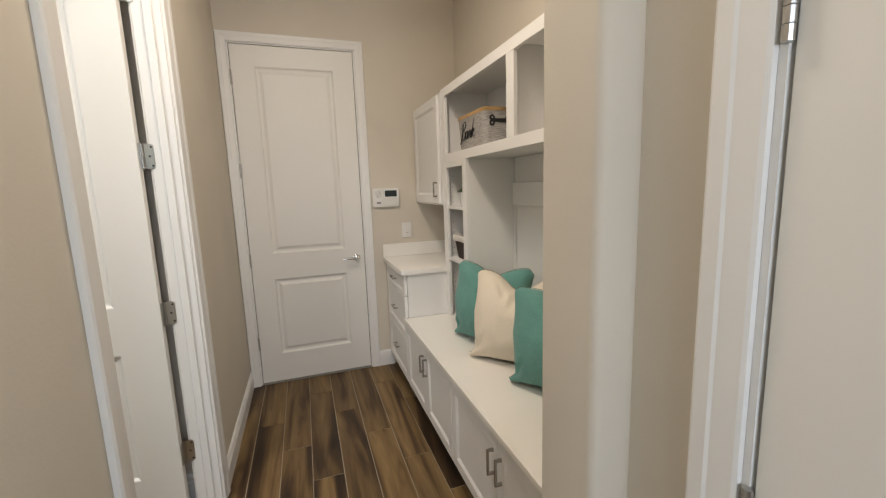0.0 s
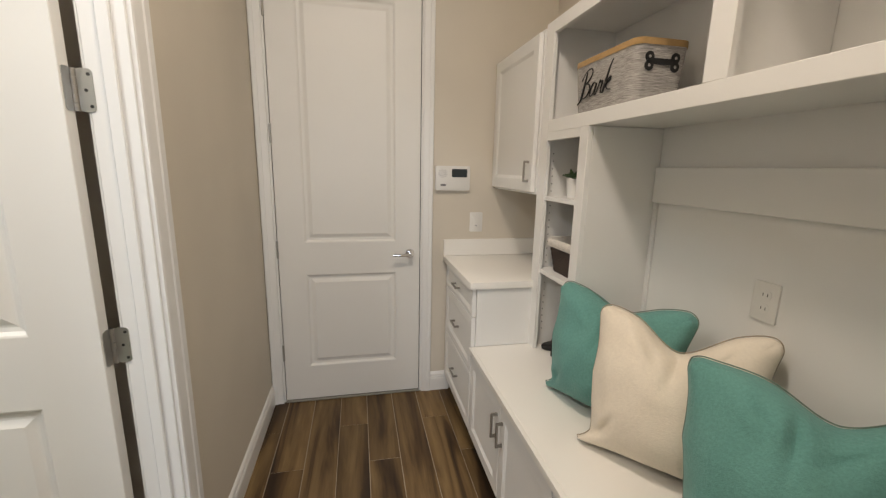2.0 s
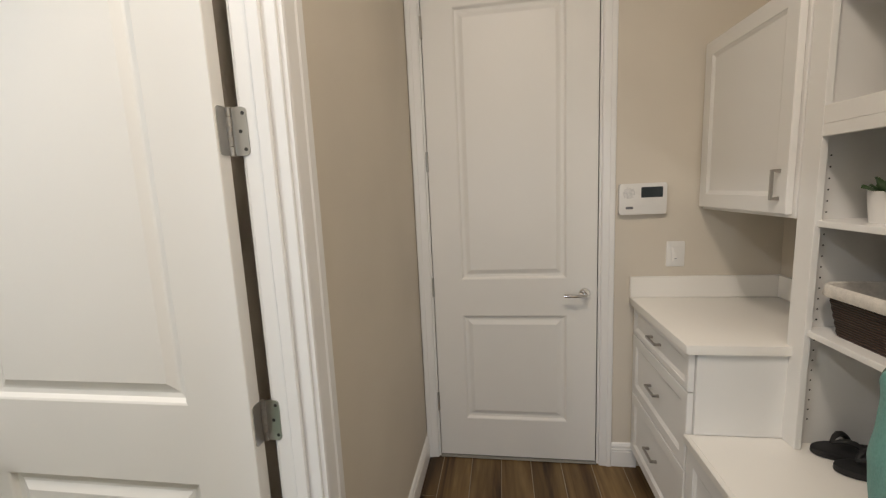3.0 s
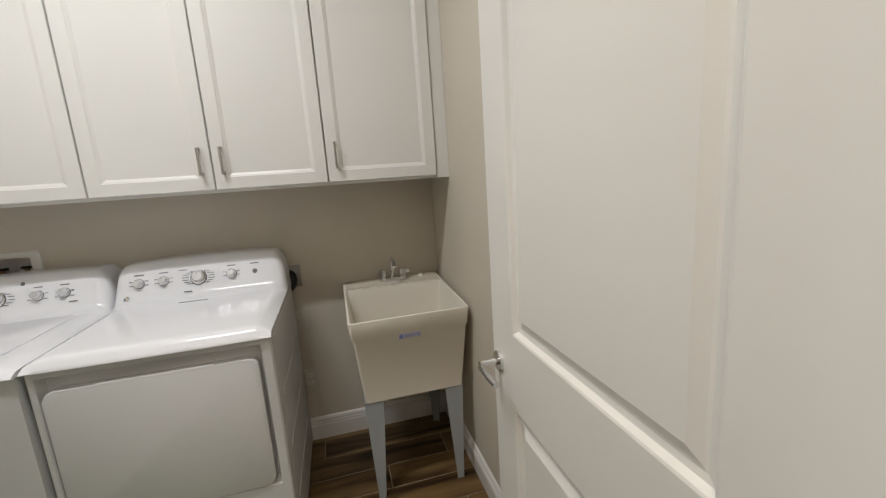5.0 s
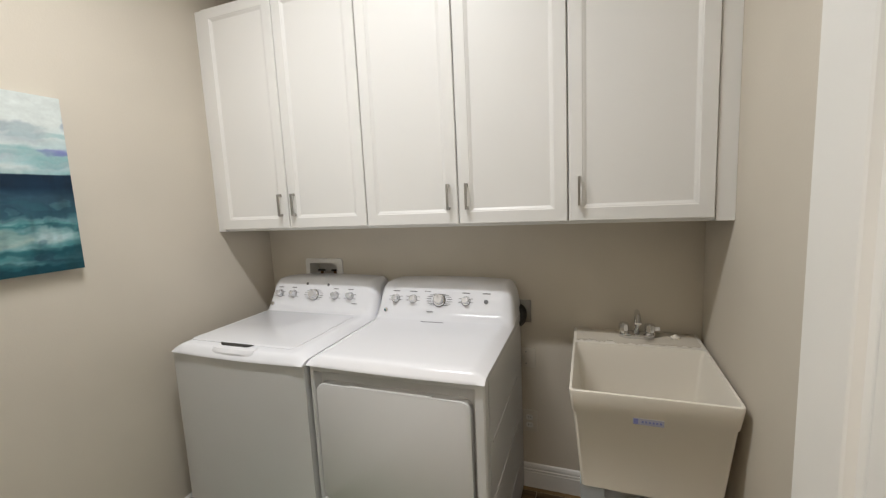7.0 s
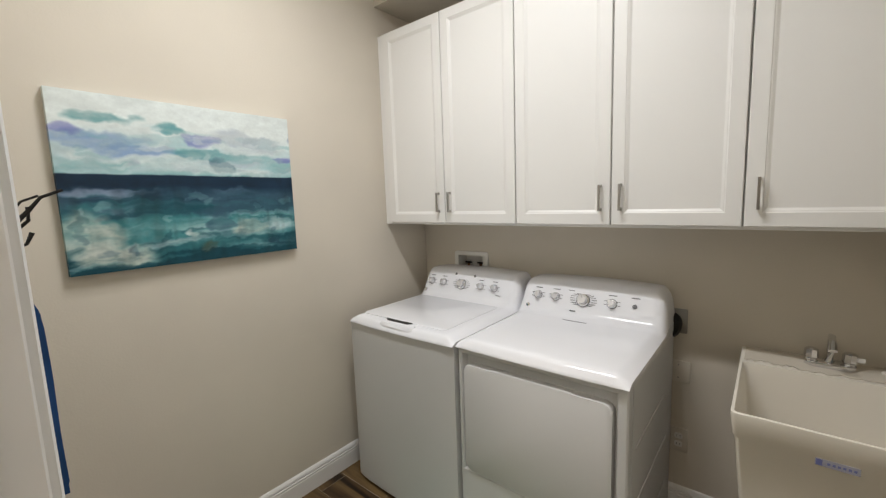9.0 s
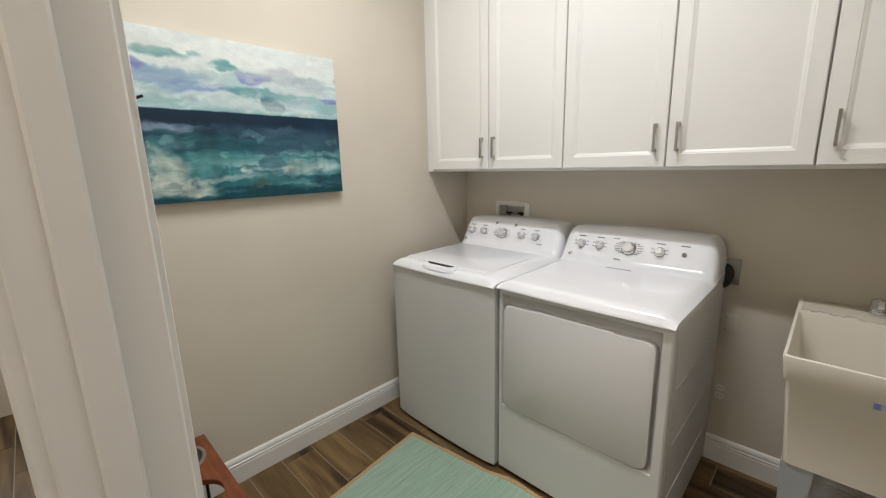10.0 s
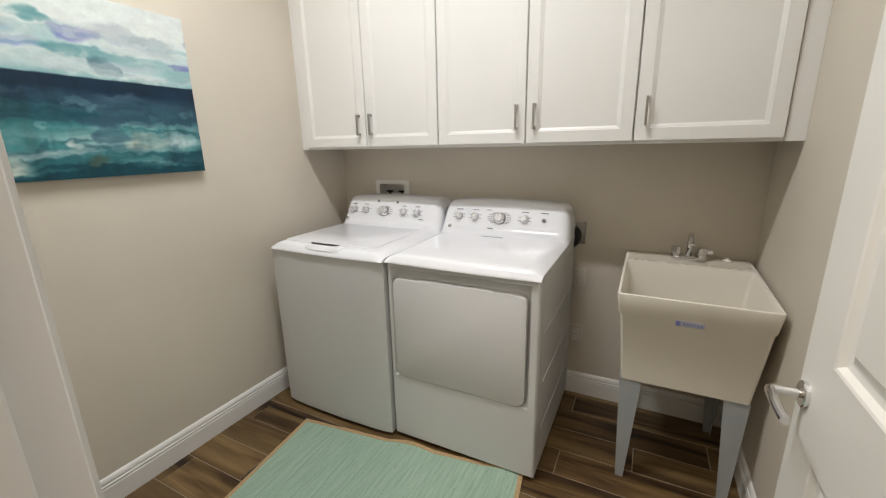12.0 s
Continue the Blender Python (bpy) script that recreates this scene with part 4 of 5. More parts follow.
INK = {"paper": (0.86, 0.89, 0.88), "mist": (0.74, 0.82, 0.83), "aqua": (0.52, 0.70, 0.71), "teal": (0.22, 0.49, 0.51), "deep": (0.07, 0.27, 0.32), "navy": (0.07, 0.18, 0.27), "slate": (0.20, 0.33, 0.40),
       "blue": (0.42, 0.53, 0.72), "violet": (0.38, 0.38, 0.68), "grey": (0.63, 0.67, 0.72), "cream": (0.83, 0.84, 0.79), "umber": (0.30, 0.33, 0.27), "lilac": (0.52, 0.58, 0.67)}
SKY_WASHES = [(0.10, 0.74, 0.20, 0.045, "blue"), (0.30, 0.69, 0.14, 0.035, "blue"), (0.03, 0.79, 0.08, 0.03, "violet"), (0.18, 0.86, 0.09, 0.03, "teal"), (0.42, 0.84, 0.09, 0.035, "teal"), (0.54, 0.78, 0.075, 0.042, "violet"),
              (0.70, 0.83, 0.11, 0.06, "grey"), (0.84, 0.80, 0.08, 0.05, "grey"), (0.55, 0.69, 0.16, 0.035, "teal"), (0.62, 0.63, 0.05, 0.045, "slate"), (0.78, 0.68, 0.16, 0.03, "aqua"), (0.12, 0.61, 0.18, 0.03, "aqua"),
              (0.93, 0.69, 0.07, 0.025, "violet"), (0.90, 0.62, 0.14, 0.03, "aqua"), (0.34, 0.645, 0.16, 0.028, "paper"), (0.46, 0.60, 0.20, 0.025, "paper"), (0.985, 0.86, 0.02, 0.05, "lilac"), (0.72, 0.745, 0.16, 0.028, "paper")]
SEA_WASHES = [(0.12, 0.46, 0.22, 0.025, "lilac"), (0.40, 0.44, 0.10, 0.075, "navy"), (0.68, 0.43, 0.26, 0.04, "slate"), (0.90, 0.37, 0.14, 0.05, "slate"), (0.22, 0.385, 0.24, 0.028, "teal"), (0.40, 0.345, 0.20, 0.03, "deep"),
              (0.62, 0.33, 0.22, 0.03, "slate"), (0.34, 0.285, 0.20, 0.028, "teal"), (0.60, 0.28, 0.05, 0.11, "slate"), (0.28, 0.19, 0.16, 0.035, "teal"), (0.06, 0.22, 0.11, 0.14, "cream"), (0.16, 0.09, 0.16, 0.07, "cream"),
              (0.73, 0.20, 0.09, 0.055, "cream"), (0.89, 0.21, 0.08, 0.05, "mist"), (0.455, 0.19, 0.035, 0.032, "paper"), (0.66, 0.10, 0.34, 0.035, "teal"), (0.50, 0.085, 0.06, 0.03, "umber"), (0.93, 0.09, 0.12, 0.05, "deep"), (0.30, 0.025, 0.16, 0.025, "deep")]


def paint_washes(nu, nv):
    """Lays wet-edged washes of colour over each other; u runs along the canvas, v up it."""
    rng = np.random.default_rng(11)
    u, v = np.meshgrid(np.linspace(0, 1, nu + 1), np.linspace(0, 1, nv + 1), indexing="ij")
    warp_u, warp_v, fine = value_noise(rng, u, v, 6, 9), value_noise(rng, u, v, 10, 8), value_noise(rng, u, v, 26, 34, 3)
    pool = value_noise(rng, u, v, 8, 16, 5)

    def wash(img, cu, cv, ru, rv, name, strength):
        d = np.hypot((u - cu + 0.10 * warp_u + 0.016 * fine) / (ru * 1.25), (v - cv + 0.034 * warp_v + 0.012 * fine) / (rv * 1.25))
        edge = np.clip((1.0 - d) / (0.45 + 0.40 * pool), 0, 1)
        wet = edge * edge * (3 - 2 * edge) * (0.42 + 0.58 * np.clip(0.5 + 1.1 * pool + 0.45 * fine, 0, 1))
        rim = np.exp(-((d - 0.86) / 0.07) ** 2) * 0.12
        a = np.clip(strength * wet + rim * wet, 0, 1)[..., None]
        return img * (1 - a) + np.array(INK[name]) * a

    def over(img, colours, stops):
        return np.stack([np.interp(v + 0.02 * warp_v, stops, [INK[k][m] for k in colours]) for m in range(3)], -1)

    sky = over(None, ("aqua", "mist", "mist", "paper", "paper"), (0.55, 0.60, 0.70, 0.84, 1.0))
    sea = over(None, ("deep", "deep", "aqua", "teal", "slate", "navy", "navy"), (0.0, 0.10, 0.19, 0.29, 0.40, 0.50, 0.56))
    for k in range(46):
        sky = wash(sky, rng.uniform(0, 1), rng.uniform(0.58, 0.84), rng.uniform(0.04, 0.15), rng.uniform(0.012, 0.032), rng.choice(["mist", "paper", "aqua", "grey", "paper", "aqua"]), 0.5)
    for k in range(130):
        cv = rng.uniform(0.02, 0.47)
        names = ["slate", "deep", "teal", "lilac", "navy"] if cv > 0.30 else ["aqua", "teal", "mist", "deep", "teal"]
        sea = wash(sea, rng.uniform(0, 1), cv, rng.uniform(0.04, 0.17), rng.uniform(0.008, 0.028), rng.choice(names), 0.55)
    for w in SKY_WASHES:
        sky = wash(sky, *w, 0.66)
    for w in SEA_WASHES:
        sea = wash(sea, *w, 0.82)
    for k in range(34):
        sea = wash(sea, rng.uniform(0, 1), rng.uniform(0.08, 0.44), rng.uniform(0.010, 0.035), rng.uniform(0.012, 0.045), rng.choice(["slate", "deep", "mist", "aqua", "navy"]), 0.42)
    for k in range(16):
        sky = wash(sky, rng.uniform(0, 1), rng.uniform(0.58, 0.80), rng.uniform(0.012, 0.04), rng.uniform(0.010, 0.03), rng.choice(["aqua", "paper", "mist", "grey", "paper"]), 0.5)
    depth = np.clip((v - 0.475 + 0.03 * warp_v) / 0.03, 0, 1)[..., None] * (0.95 - 0.35 * u[..., None])
    sea = sea * (1 - depth) + np.array(INK["navy"]) * depth * (0.92 + 0.16 * pool[..., None])
    cut = np.clip((v - 0.555 + 0.004 * warp_v) / 0.006, 0, 1)[..., None]
    drip = np.clip(value_noise(rng, u, v, 22, 5, 3), 0, 1)[..., None] * (1 - cut)
    img = (sea * (1 - cut) + sky * cut) * (1 + 0.05 * pool[..., None] + 0.05 * fine[..., None] - 0.24 * drip)
    img = np.clip(img, 0, 1)
    return np.where(img < 0.04045, img / 12.92, ((img + 0.055) / 1.055) ** 2.4)


NU, NV = 270, 200
paint = paint_washes(NU, NV)
bm = bmesh.new()
tint = bm.verts.layers.float_color.new("paint")


def canvas_vert(i, j, y):
    q = bm.verts.new((-0.832 - 0.833 * i / NU, y, 1.302 + 0.618 * j / NV))
    q[tint] = (*(float(t) for t in paint[i, j]), 1)
    return q


front = [[canvas_vert(i, j, YS + 0.032) for j in range(NV + 1)] for i in range(NU + 1)]
for i in range(NU):
    for j in range(NV):
        bm.faces.new((front[i][j], front[i + 1][j], front[i + 1][j + 1], front[i][j + 1]))
# the print wraps round the stretcher
rim = [(i, 0) for i in range(NU)] + [(NU, j) for j in range(NV)] + [(NU - i, NV) for i in range(NU)] + [(0, NV - j) for j in range(NV)]
back = [canvas_vert(i, j, YS + 0.0005) for i, j in rim]
for k, (i, j) in enumerate(rim):
    i2, j2 = rim[(k + 1) % len(rim)]
    bm.faces.new((front[i][j], back[k], back[(k + 1) % len(rim)], front[i2][j2]))
part("canvas", bm, SEASCAPE, c)

# ---- rug, feeder, hooks ----
c = thing("rug", (-1.42, 1.31, 0.001), "pale green woven rag rug with jute edging", "rug")
rm = pose(-1.795, 0.735, 0, 0, 0, 7)


def rug_z(u, v):
    near = math.exp(-(u / 0.05) ** 2) * max(0, math.sin(v * 13.0)) * 0.016 if v > 0.42 else 0
    return 0.0035 + 0.0018 * noise.noise((u * 4, v * 4, 1)) + near


def rug_sheet(u0, u1, v0, v1, lift, nu, nv):
    b = bmesh.new()
    g = [[b.verts.new(rm @ Vector((u0 + (u1 - u0) * i / nu + 0.004 * noise.noise((v0 + (v1 - v0) * j / nv * 9, 2, i)) * (i in (0, nu)), v0 + (v1 - v0) * j / nv, rug_z(u0 + (u1 - u0) * i / nu, v0 + (v1 - v0) * j / nv) + lift))) for j in range(nv + 1)] for i in range(nu + 1)]
    for i in range(nu):
        for j in range(nv):
            b.faces.new((g[i][j], g[i + 1][j], g[i + 1][j + 1], g[i][j + 1]))
    return b


def thick(b, d):
    r = bmesh.ops.extrude_face_region(b, geom=list(b.faces))
    for v in r["geom"]:
        if isinstance(v, bmesh.types.BMVert):
            v.co.z -= d
    return b


RW, RL = 0.74, 1.14
part("weave", thick(rug_sheet(0.012, RW - 0.012, 0.012, RL - 0.012, 0.003, 50, 70), 0.004), RUG, c)
for a in ((0, 0.018, 0, RL, 3, 120), (RW - 0.018, RW, 0, RL, 3, 120), (0.018, RW - 0.018, 0, 0.018, 60, 3), (0.018, RW - 0.018, RL - 0.018, RL, 60, 3)):
    part("jute_edge", thick(rug_sheet(*a[:4], 0.0042, a[4], a[5]), 0.006), JUTE, c, "braided jute edge")

c = thing("pet_feeder", (-0.78, 0.66, 0), "red-brown wooden raised pet feeder with one steel bowl", "pet feeder")
bm = bmesh.new()
x0, x1, y0, y1 = -0.908, -0.665, 0.418, 0.905
cx = (x0 + x1) / 2
ring_n = 32


def hole_plate(ya, yb, r, cy):
    """One half of the top with a round hole."""
    rows = []
    for k in range(ring_n):
        a = 2 * math.pi * k / ring_n
        dx, dy = math.cos(a), math.sin(a)
        sc = min((x1 - cx) / abs(dx) if abs(dx) > 1e-6 else 9, ((yb - cy) if dy > 0 else (cy - ya)) / abs(dy) if abs(dy) > 1e-6 else 9)
        rows.append(((cx + sc * dx, cy + sc * dy), (cx + r * dx, cy + r * dy)))
    for k in range(ring_n):
        (o0, i0), (o1, i1) = rows[k], rows[(k + 1) % ring_n]
        v = [bm.verts.new((*p, z)) for z in (0.302, 0.322) for p in (o0, o1, i1, i0)]
        bm.faces.new(v[4:8])
        bm.faces.new(v[0:4][::-1])
        bm.faces.new((v[2], v[3], v[7], v[6]))
        bm.faces.new((v[0], v[1], v[5], v[4]))


ym = (y0 + y1) / 2
hole_plate(y0, ym, 0.084, 0.540)
hole_plate(ym, y1, 0.084, 0.783)
bmesh.ops.remove_doubles(bm, verts=bm.verts, dist=1e-5)
part("top", bm, MAHOGANY, c, "red-brown wooden top with two round holes", smooth=False)
for ya in (0.440, 0.883):
    part("leg_frame", tube([(-0.885, ya, 0.300), (-0.885, ya, 0.008), (-0.688, ya, 0.008), (-0.688, ya, 0.300)], 0.008, 8), IRON, c, "dark metal leg frame")
b = lathe([(0.0, 0.262), (0.070, 0.262), (0.080, 0.300), (0.083, 0.321), (0.094, 0.3235), (0.094, 0.325), (0.081, 0.3265), (0.077, 0.302), (0.068, 0.266), (0.0, 0.266)], (cx, 0.540, 0), None, 32)
solid("pet_bowl", b, STEEL, "stainless steel pet bowl set in the feeder", "bowl")

c = thing("hook_rack", (-0.655, 1.25, 1.373), "white wall hook board with dark iron hooks", "hook rack")
part("board", prism(rounded(0.94, 1.373, 1.545, 1.532, 0.012), XL0 - 0.020, XL0, None, lambda u, v, w: (w, u, v), 0.003), TRIM, c)
for y in (1.0, 1.30):
    part("hook", tube([(-0.6515, y, 1.500), (-0.668, y, 1.506), (-0.684, y, 1.524), (-0.700, y, 1.545), (-0.728, y, 1.557)], [0.004, 0.004, 0.0032, 0.0025, 0.0025], 8), IRON, c, "dark iron coat hook")
    part("hook", tube([(-0.6515, y, 1.500), (-0.668, y, 1.494), (-0.682, y, 1.508), (-0.683, y, 1.530)], [0.004, 0.0032, 0.0026, 0.003], 8), IRON, c, "dark iron coat hook")
    part("hook", tube([(-0.6515, y, 1.475), (-0.664, y, 1.464), (-0.676, y, 1.470), (-0.684, y, 1.488)], [0.003, 0.003, 0.0025, 0.0035], 8), IRON, c, "dark iron coat hook")
    part("mount", box(-0.655, y - 0.010, 1.465, -0.650, y + 0.010, 1.525, 0.002), IRON, c)
c = thing("leash", (-0.685, 1.0, 0.81), "navy blue webbing leash hanging from a hook", "leash")
rng = random.Random(8)
for y, z1 in ((0.985, 0.86), (1.012, 0.90)):
    ring = []
    for k in range(16):
        z = z1 + (1.515 - z1) * k / 15
        w = 0.004 * math.sin(k * 0.9 + y * 30)
        near = 0.030 * min(1.0, max(0.0, (z - 1.30) / 0.08))
        ring.append([(-0.704 + near + w * 0.3, y + w, z), (-0.676 + near * 0.7, y + w, z), (-0.676 + near * 0.7, y + w + 0.004, z), (-0.704 + near + w * 0.3, y + w + 0.004, z)])
    part("webbing", loft(ring), NAVY, c, "navy webbing")
part("clip", tube([(-0.688, 0.987, 0.862), (-0.688, 0.987, 0.835), (-0.682, 0.987, 0.815), (-0.692, 0.987, 0.812), (-0.694, 0.987, 0.83)], 0.004, 8), STEEL, c, "steel snap clip")


# ---- pillows ----
def pillow(bl, along, up, size, mat, dip, seed, label, mid=0.03):
    """A stuffed square cushion with drawn-in sides, small ears at the corners, a chopped top edge and piping."""
    e1 = Vector(along).normalized()
    e2 = Vector(up).normalized()
    e3 = e1.cross(e2).normalized()
    o = Vector(bl)
    w, h = size
    N = 64
    c = thing("cushion", tuple(o + e1 * w / 2), label, "cushion", "cushions on the bench")

    def place(u, v, side):
        # u, v in -1..1
        low = max(0.0, -v)
        ear = 0.79 if v < 0 else 0.76
        us, vs = u, v
        a, b = (abs(u) - ear) / (1 - ear), (abs(v) - ear) / (1 - ear)
        if a > 0 and b > 0:
            q = max(a, b) / math.hypot(a, b)
            us = math.copysign(ear + (1 - ear) * a * q, u)
            vs = math.copysign(ear + (1 - ear) * b * q, v)
        pin = 0.13 + 0.19 * low
        uu = us * (1 - pin * (1 - abs(vs) ** (2.2 + 9.0 * low))) + 0.035 * noise.noise((seed, v * 1.4, 3)) + 0.012 * noise.noise((seed, v * 4, 5))
        out = max(0.0, (min(abs(u), -v) - 0.80) / 0.20)
        uu += math.copysign(0.10 * out, u)
        vv = vs * (1 - (0.05 if v < 0 else 0.06) * (1 - abs(us) ** 3)) + 0.02 * noise.noise((seed, u * 1.4, 9))
        top = max(0.0, (v + 0.15) / 1.15) ** 1.8
        ch = dip * (0.88 * math.exp(-((u - mid) / 0.42) ** 2) + 0.12 * max(0.0, 1 - abs(u - mid) / 0.5)) * top
        f = max(0.0, (1 - u * u) * (1 - v * v))
        fold = math.exp(-((u - mid) / 0.20) ** 2) * max(0, v + 0.1) ** 1.2
        th = 0.130 * f ** (0.46 + 0.12 * low) * (1 - 0.38 * fold)
        th += 0.019 * math.exp(-((1 - abs(u)) ** 2 + (1 - abs(v)) ** 2) / 0.035) * min(1, f * 90) ** 0.5
        th *= 1 + 0.12 * noise.noise((u * 1.4 + seed, v * 1.4, side))
        wr = 0.010 * noise.noise((u * 3 + seed, v * 1.8, side * 2.0)) * min(1, f * 4)
        for fx, fy, ang, ln, dp in ((-0.74, -0.66, 0.85, 0.20, 0.018), (0.03, 0.55, 1.55, 0.30, 0.018), (0.72, -0.66, -0.9, 0.22, 0.014), (-0.30, 0.66, 2.2, 0.22, 0.006), (0.45, 0.6, 0.8, 0.22, 0.006)):
            a, b = (u - fx) * math.cos(ang) + (v - fy) * math.sin(ang), -(u - fx) * math.sin(ang) + (v - fy) * math.cos(ang)
            wr -= (dp * math.exp(-(b / 0.06) ** 2 - (a / ln) ** 2) - 0.55 * dp * math.exp(-((b - 0.14) / 0.09) ** 2 - (a / ln) ** 2)) * min(1, f * 5)
        sag = 0.03 * max(0.0, 0.4 - v) * (f ** 0.5)
        p = o + e1 * (uu + 1) * w / 2 + e2 * ((vv + 1) * h / 2 - ch * h) + e3 * side * (th + wr + sag)
        p.z = max(p.z, 0.5725)
        return p

    for side in (1, -1):
        b = bmesh.new()
        g = [[b.verts.new(place(-1 + 2 * i / N, -1 + 2 * j / N, side)) for j in range(N + 1)] for i in range(N + 1)]
        for i in range(N):
            for j in range(N):
                b.faces.new((g[i][j], g[i + 1][j], g[i + 1][j + 1], g[i][j + 1]))
        part("front_cover" if side == 1 else "back_cover", b, mat, c)
    loop = [(-1 + 2 * k / N, -1) for k in range(N)] + [(1, -1 + 2 * k / N) for k in range(N)] + [(1 - 2 * k / N, 1) for k in range(N)] + [(-1, 1 - 2 * k / N) for k in range(N)]
    pts = [place(u, v, 1) + Vector((0, 0, 0.0035)) for u, v in loop]
    part("piping", tube(pts, 0.0017, 6, None, True), PIPING_TEAL if mat is TEAL else PIPING, c, "piping along the seam")


pillow((0.719, 2.825, 0.575), (0.46, -0.89, 0), (0.085, 0.02, 0.46), (0.515, 0.445), TEAL, 0.13, 1.3, "teal linen cushion with piping leaning in the locker corner")
pillow((0.660, 2.480, 0.575), (0.677, -0.736, 0), (0.125, 0.09, 0.41), (0.50, 0.462), CREAM, 0.21, 4.1, "cream boucle cushion with piping between teal cushions")
pillow((0.725, 2.160, 0.575), (0.600, -0.80, 0), (0.10, 0.075, 0.41), (0.445, 0.43), TEAL, 0.15, 7.7, "teal linen cushion with piping in front of a cream one", 0.34)


# ---- baskets ----
def canvas_basket(x0, x1, y0, y1, z0, h, label):
    c = thing("storage_basket", ((x0 + x1) / 2, (y0 + y1) / 2, z0), label, "basket", "grey canvas baskets")
    t = 0.012

    def rr(inset, z, sag=0.0):
        return [(x, y, z - sag * (1 - ((x - (x0 + x1) / 2) / ((x1 - x0) / 2)) ** 2 * 0.5) * (1 - abs((y - (y0 + y1) / 2) / ((y1 - y0) / 2)) ** 3)) for x, y in rounded(x0 + inset, y0 + inset, x1 - inset, y1 - inset, 0.035, 4)]

    body = [rr(t, z0), rr(t * 0.9, z0 + 0.01), rr(t * 0.4, z0 + h * 0.5), rr(0, z0 + h - 0.016, 0.008)]
    ins = [rr(0.006, z0 + h - 0.016, 0.008), rr(t + 0.004, z0 + 0.02)]
    part("body", loft(body + ins), CANVAS, c, "heathered grey canvas body")
    part("rim", loft([rr(-0.002, z0 + h - 0.020, 0.008), rr(-0.002, z0 + h, 0.008), rr(0.007, z0 + h, 0.008), rr(0.007, z0 + h - 0.020, 0.008)], None, False, False), LEATHER, c, "tan rim binding")
    return c


c = canvas_basket(0.862, 1.065, 2.620, 2.995, 1.6475, 0.203, "grey canvas pet basket with black lettering and bone")


def spline(pts, n=6):
    """A smooth line through the points."""
    q = [pts[0], *pts, pts[-1]]
    out = []
    for a, b, e, d in zip(q, q[1:], q[2:], q[3:]):
        for k in range(n):
            t = k / n
            out.append(tuple(0.5 * (2 * b[m] + (e[m] - a[m]) * t + (2 * a[m] - 5 * b[m] + 4 * e[m] - d[m]) * t * t + (3 * b[m] - a[m] - 3 * e[m] + d[m]) * t ** 3) for m in (0, 1)))
    return out + [pts[-1]]


# the word Bark in a brushed script
SCRIPT_B = ([(0.010, 0.092), (0.008, 0.05), (0.003, 0.0), (-0.014, -0.016)], [(-0.018, 0.068), (0.004, 0.096), (0.036, 0.10), (0.046, 0.08), (0.030, 0.060), (0.014, 0.053), (0.038, 0.048), (0.050, 0.028), (0.036, 0.005), (0.008, 0.002)])
SCRIPT_A = ([(0.088, 0.040), (0.070, 0.048), (0.058, 0.030), (0.062, 0.006), (0.076, 0.006), (0.088, 0.030), (0.090, 0.044), (0.087, 0.012), (0.098, 0.004)],)
SCRIPT_R = ([(0.098, 0.004), (0.106, 0.030), (0.109, 0.050), (0.115, 0.041), (0.127, 0.044), (0.124, 0.020), (0.131, 0.004)],)
SCRIPT_K = ([(0.162, 0.106), (0.153, 0.085), (0.147, 0.050), (0.141, 0.002)], [(0.144, 0.026), (0.166, 0.050), (0.172, 0.040), (0.152, 0.028), (0.166, 0.012), (0.186, 0.008)])
for letter in (SCRIPT_B, SCRIPT_A, SCRIPT_R, SCRIPT_K):
    bm = bmesh.new()
    for stroke in letter:
        line = spline(stroke)
        n = len(line)
        # pressed thick on the way down, thin on the way up
        thick_of = [0.0022 + 0.0024 * max(0.0, line[max(k - 1, 0)][1] - line[min(k + 1, n - 1)][1]) / 0.02 for k in range(n)]
        tube([(0.8640, 2.935 - 1.02 * (x + 0.32 * y), 1.708 + 1.0 * y) for x, y in line], [min(r, 0.0052) for r in thick_of], 6, bm)
    part("letter", bm, BLACK, c, "black script letter")



def bone(cx, cz, y, s):
    b = bmesh.new()
    box(cx - 0.045 * s, y - 0.001, cz - 0.010 * s, cx + 0.045 * s, y + 0.0005, cz + 0.010 * s, 0, 1, b)
    for dx in (-0.05, 0.05):
        for dz in (-0.014, 0.014):
            lathe([(0.017 * s, 0.0), (0.017 * s, 0.0017)], None, lambda a, q, w: (cx + dx * s + a, y - 0.0012 + w, cz + dz * s + q), 16, b)
    return b


part("bone_print", bone(0.962, 1.782, 2.6215, 0.95), BLACK, c, "black bone print", smooth=False)
for dx in (-0.05, 0.05):
    for dz in (-0.014, 0.014):
        part("bone_dot", lathe([(0.005, 0.0), (0.005, 0.0008)], None, lambda a, q, w: (0.962 + dx * 0.95 + a, 2.6192 + w, 1.782 + dz * 0.95 + q), 8), CANVAS, c, smooth=False)
c = canvas_basket(0.866, 1.12, 1.50, 1.895, 1.6475, 0.180, "grey canvas pet basket with a black paw outline")
bm = tube([(0.8645, 1.775 + 0.036 * math.cos(a) * (1 + 0.25 * math.sin(a) * -1), 1.715 + 0.030 * math.sin(a)) for a in [2 * math.pi * k / 20 for k in range(20)]], 0.0026, 6, None, True)
for dy, dz, r in ((0.048, 0.035, 0.014), (0.018, 0.058, 0.016), (-0.018, 0.058, 0.016), (-0.048, 0.035, 0.014)):
    tube([(0.8645, 1.775 + dy + r * math.cos(a), 1.715 + dz + r * 1.25 * math.sin(a)) for a in [2 * math.pi * k / 14 for k in range(14)]], 0.0026, 6, bm, True)
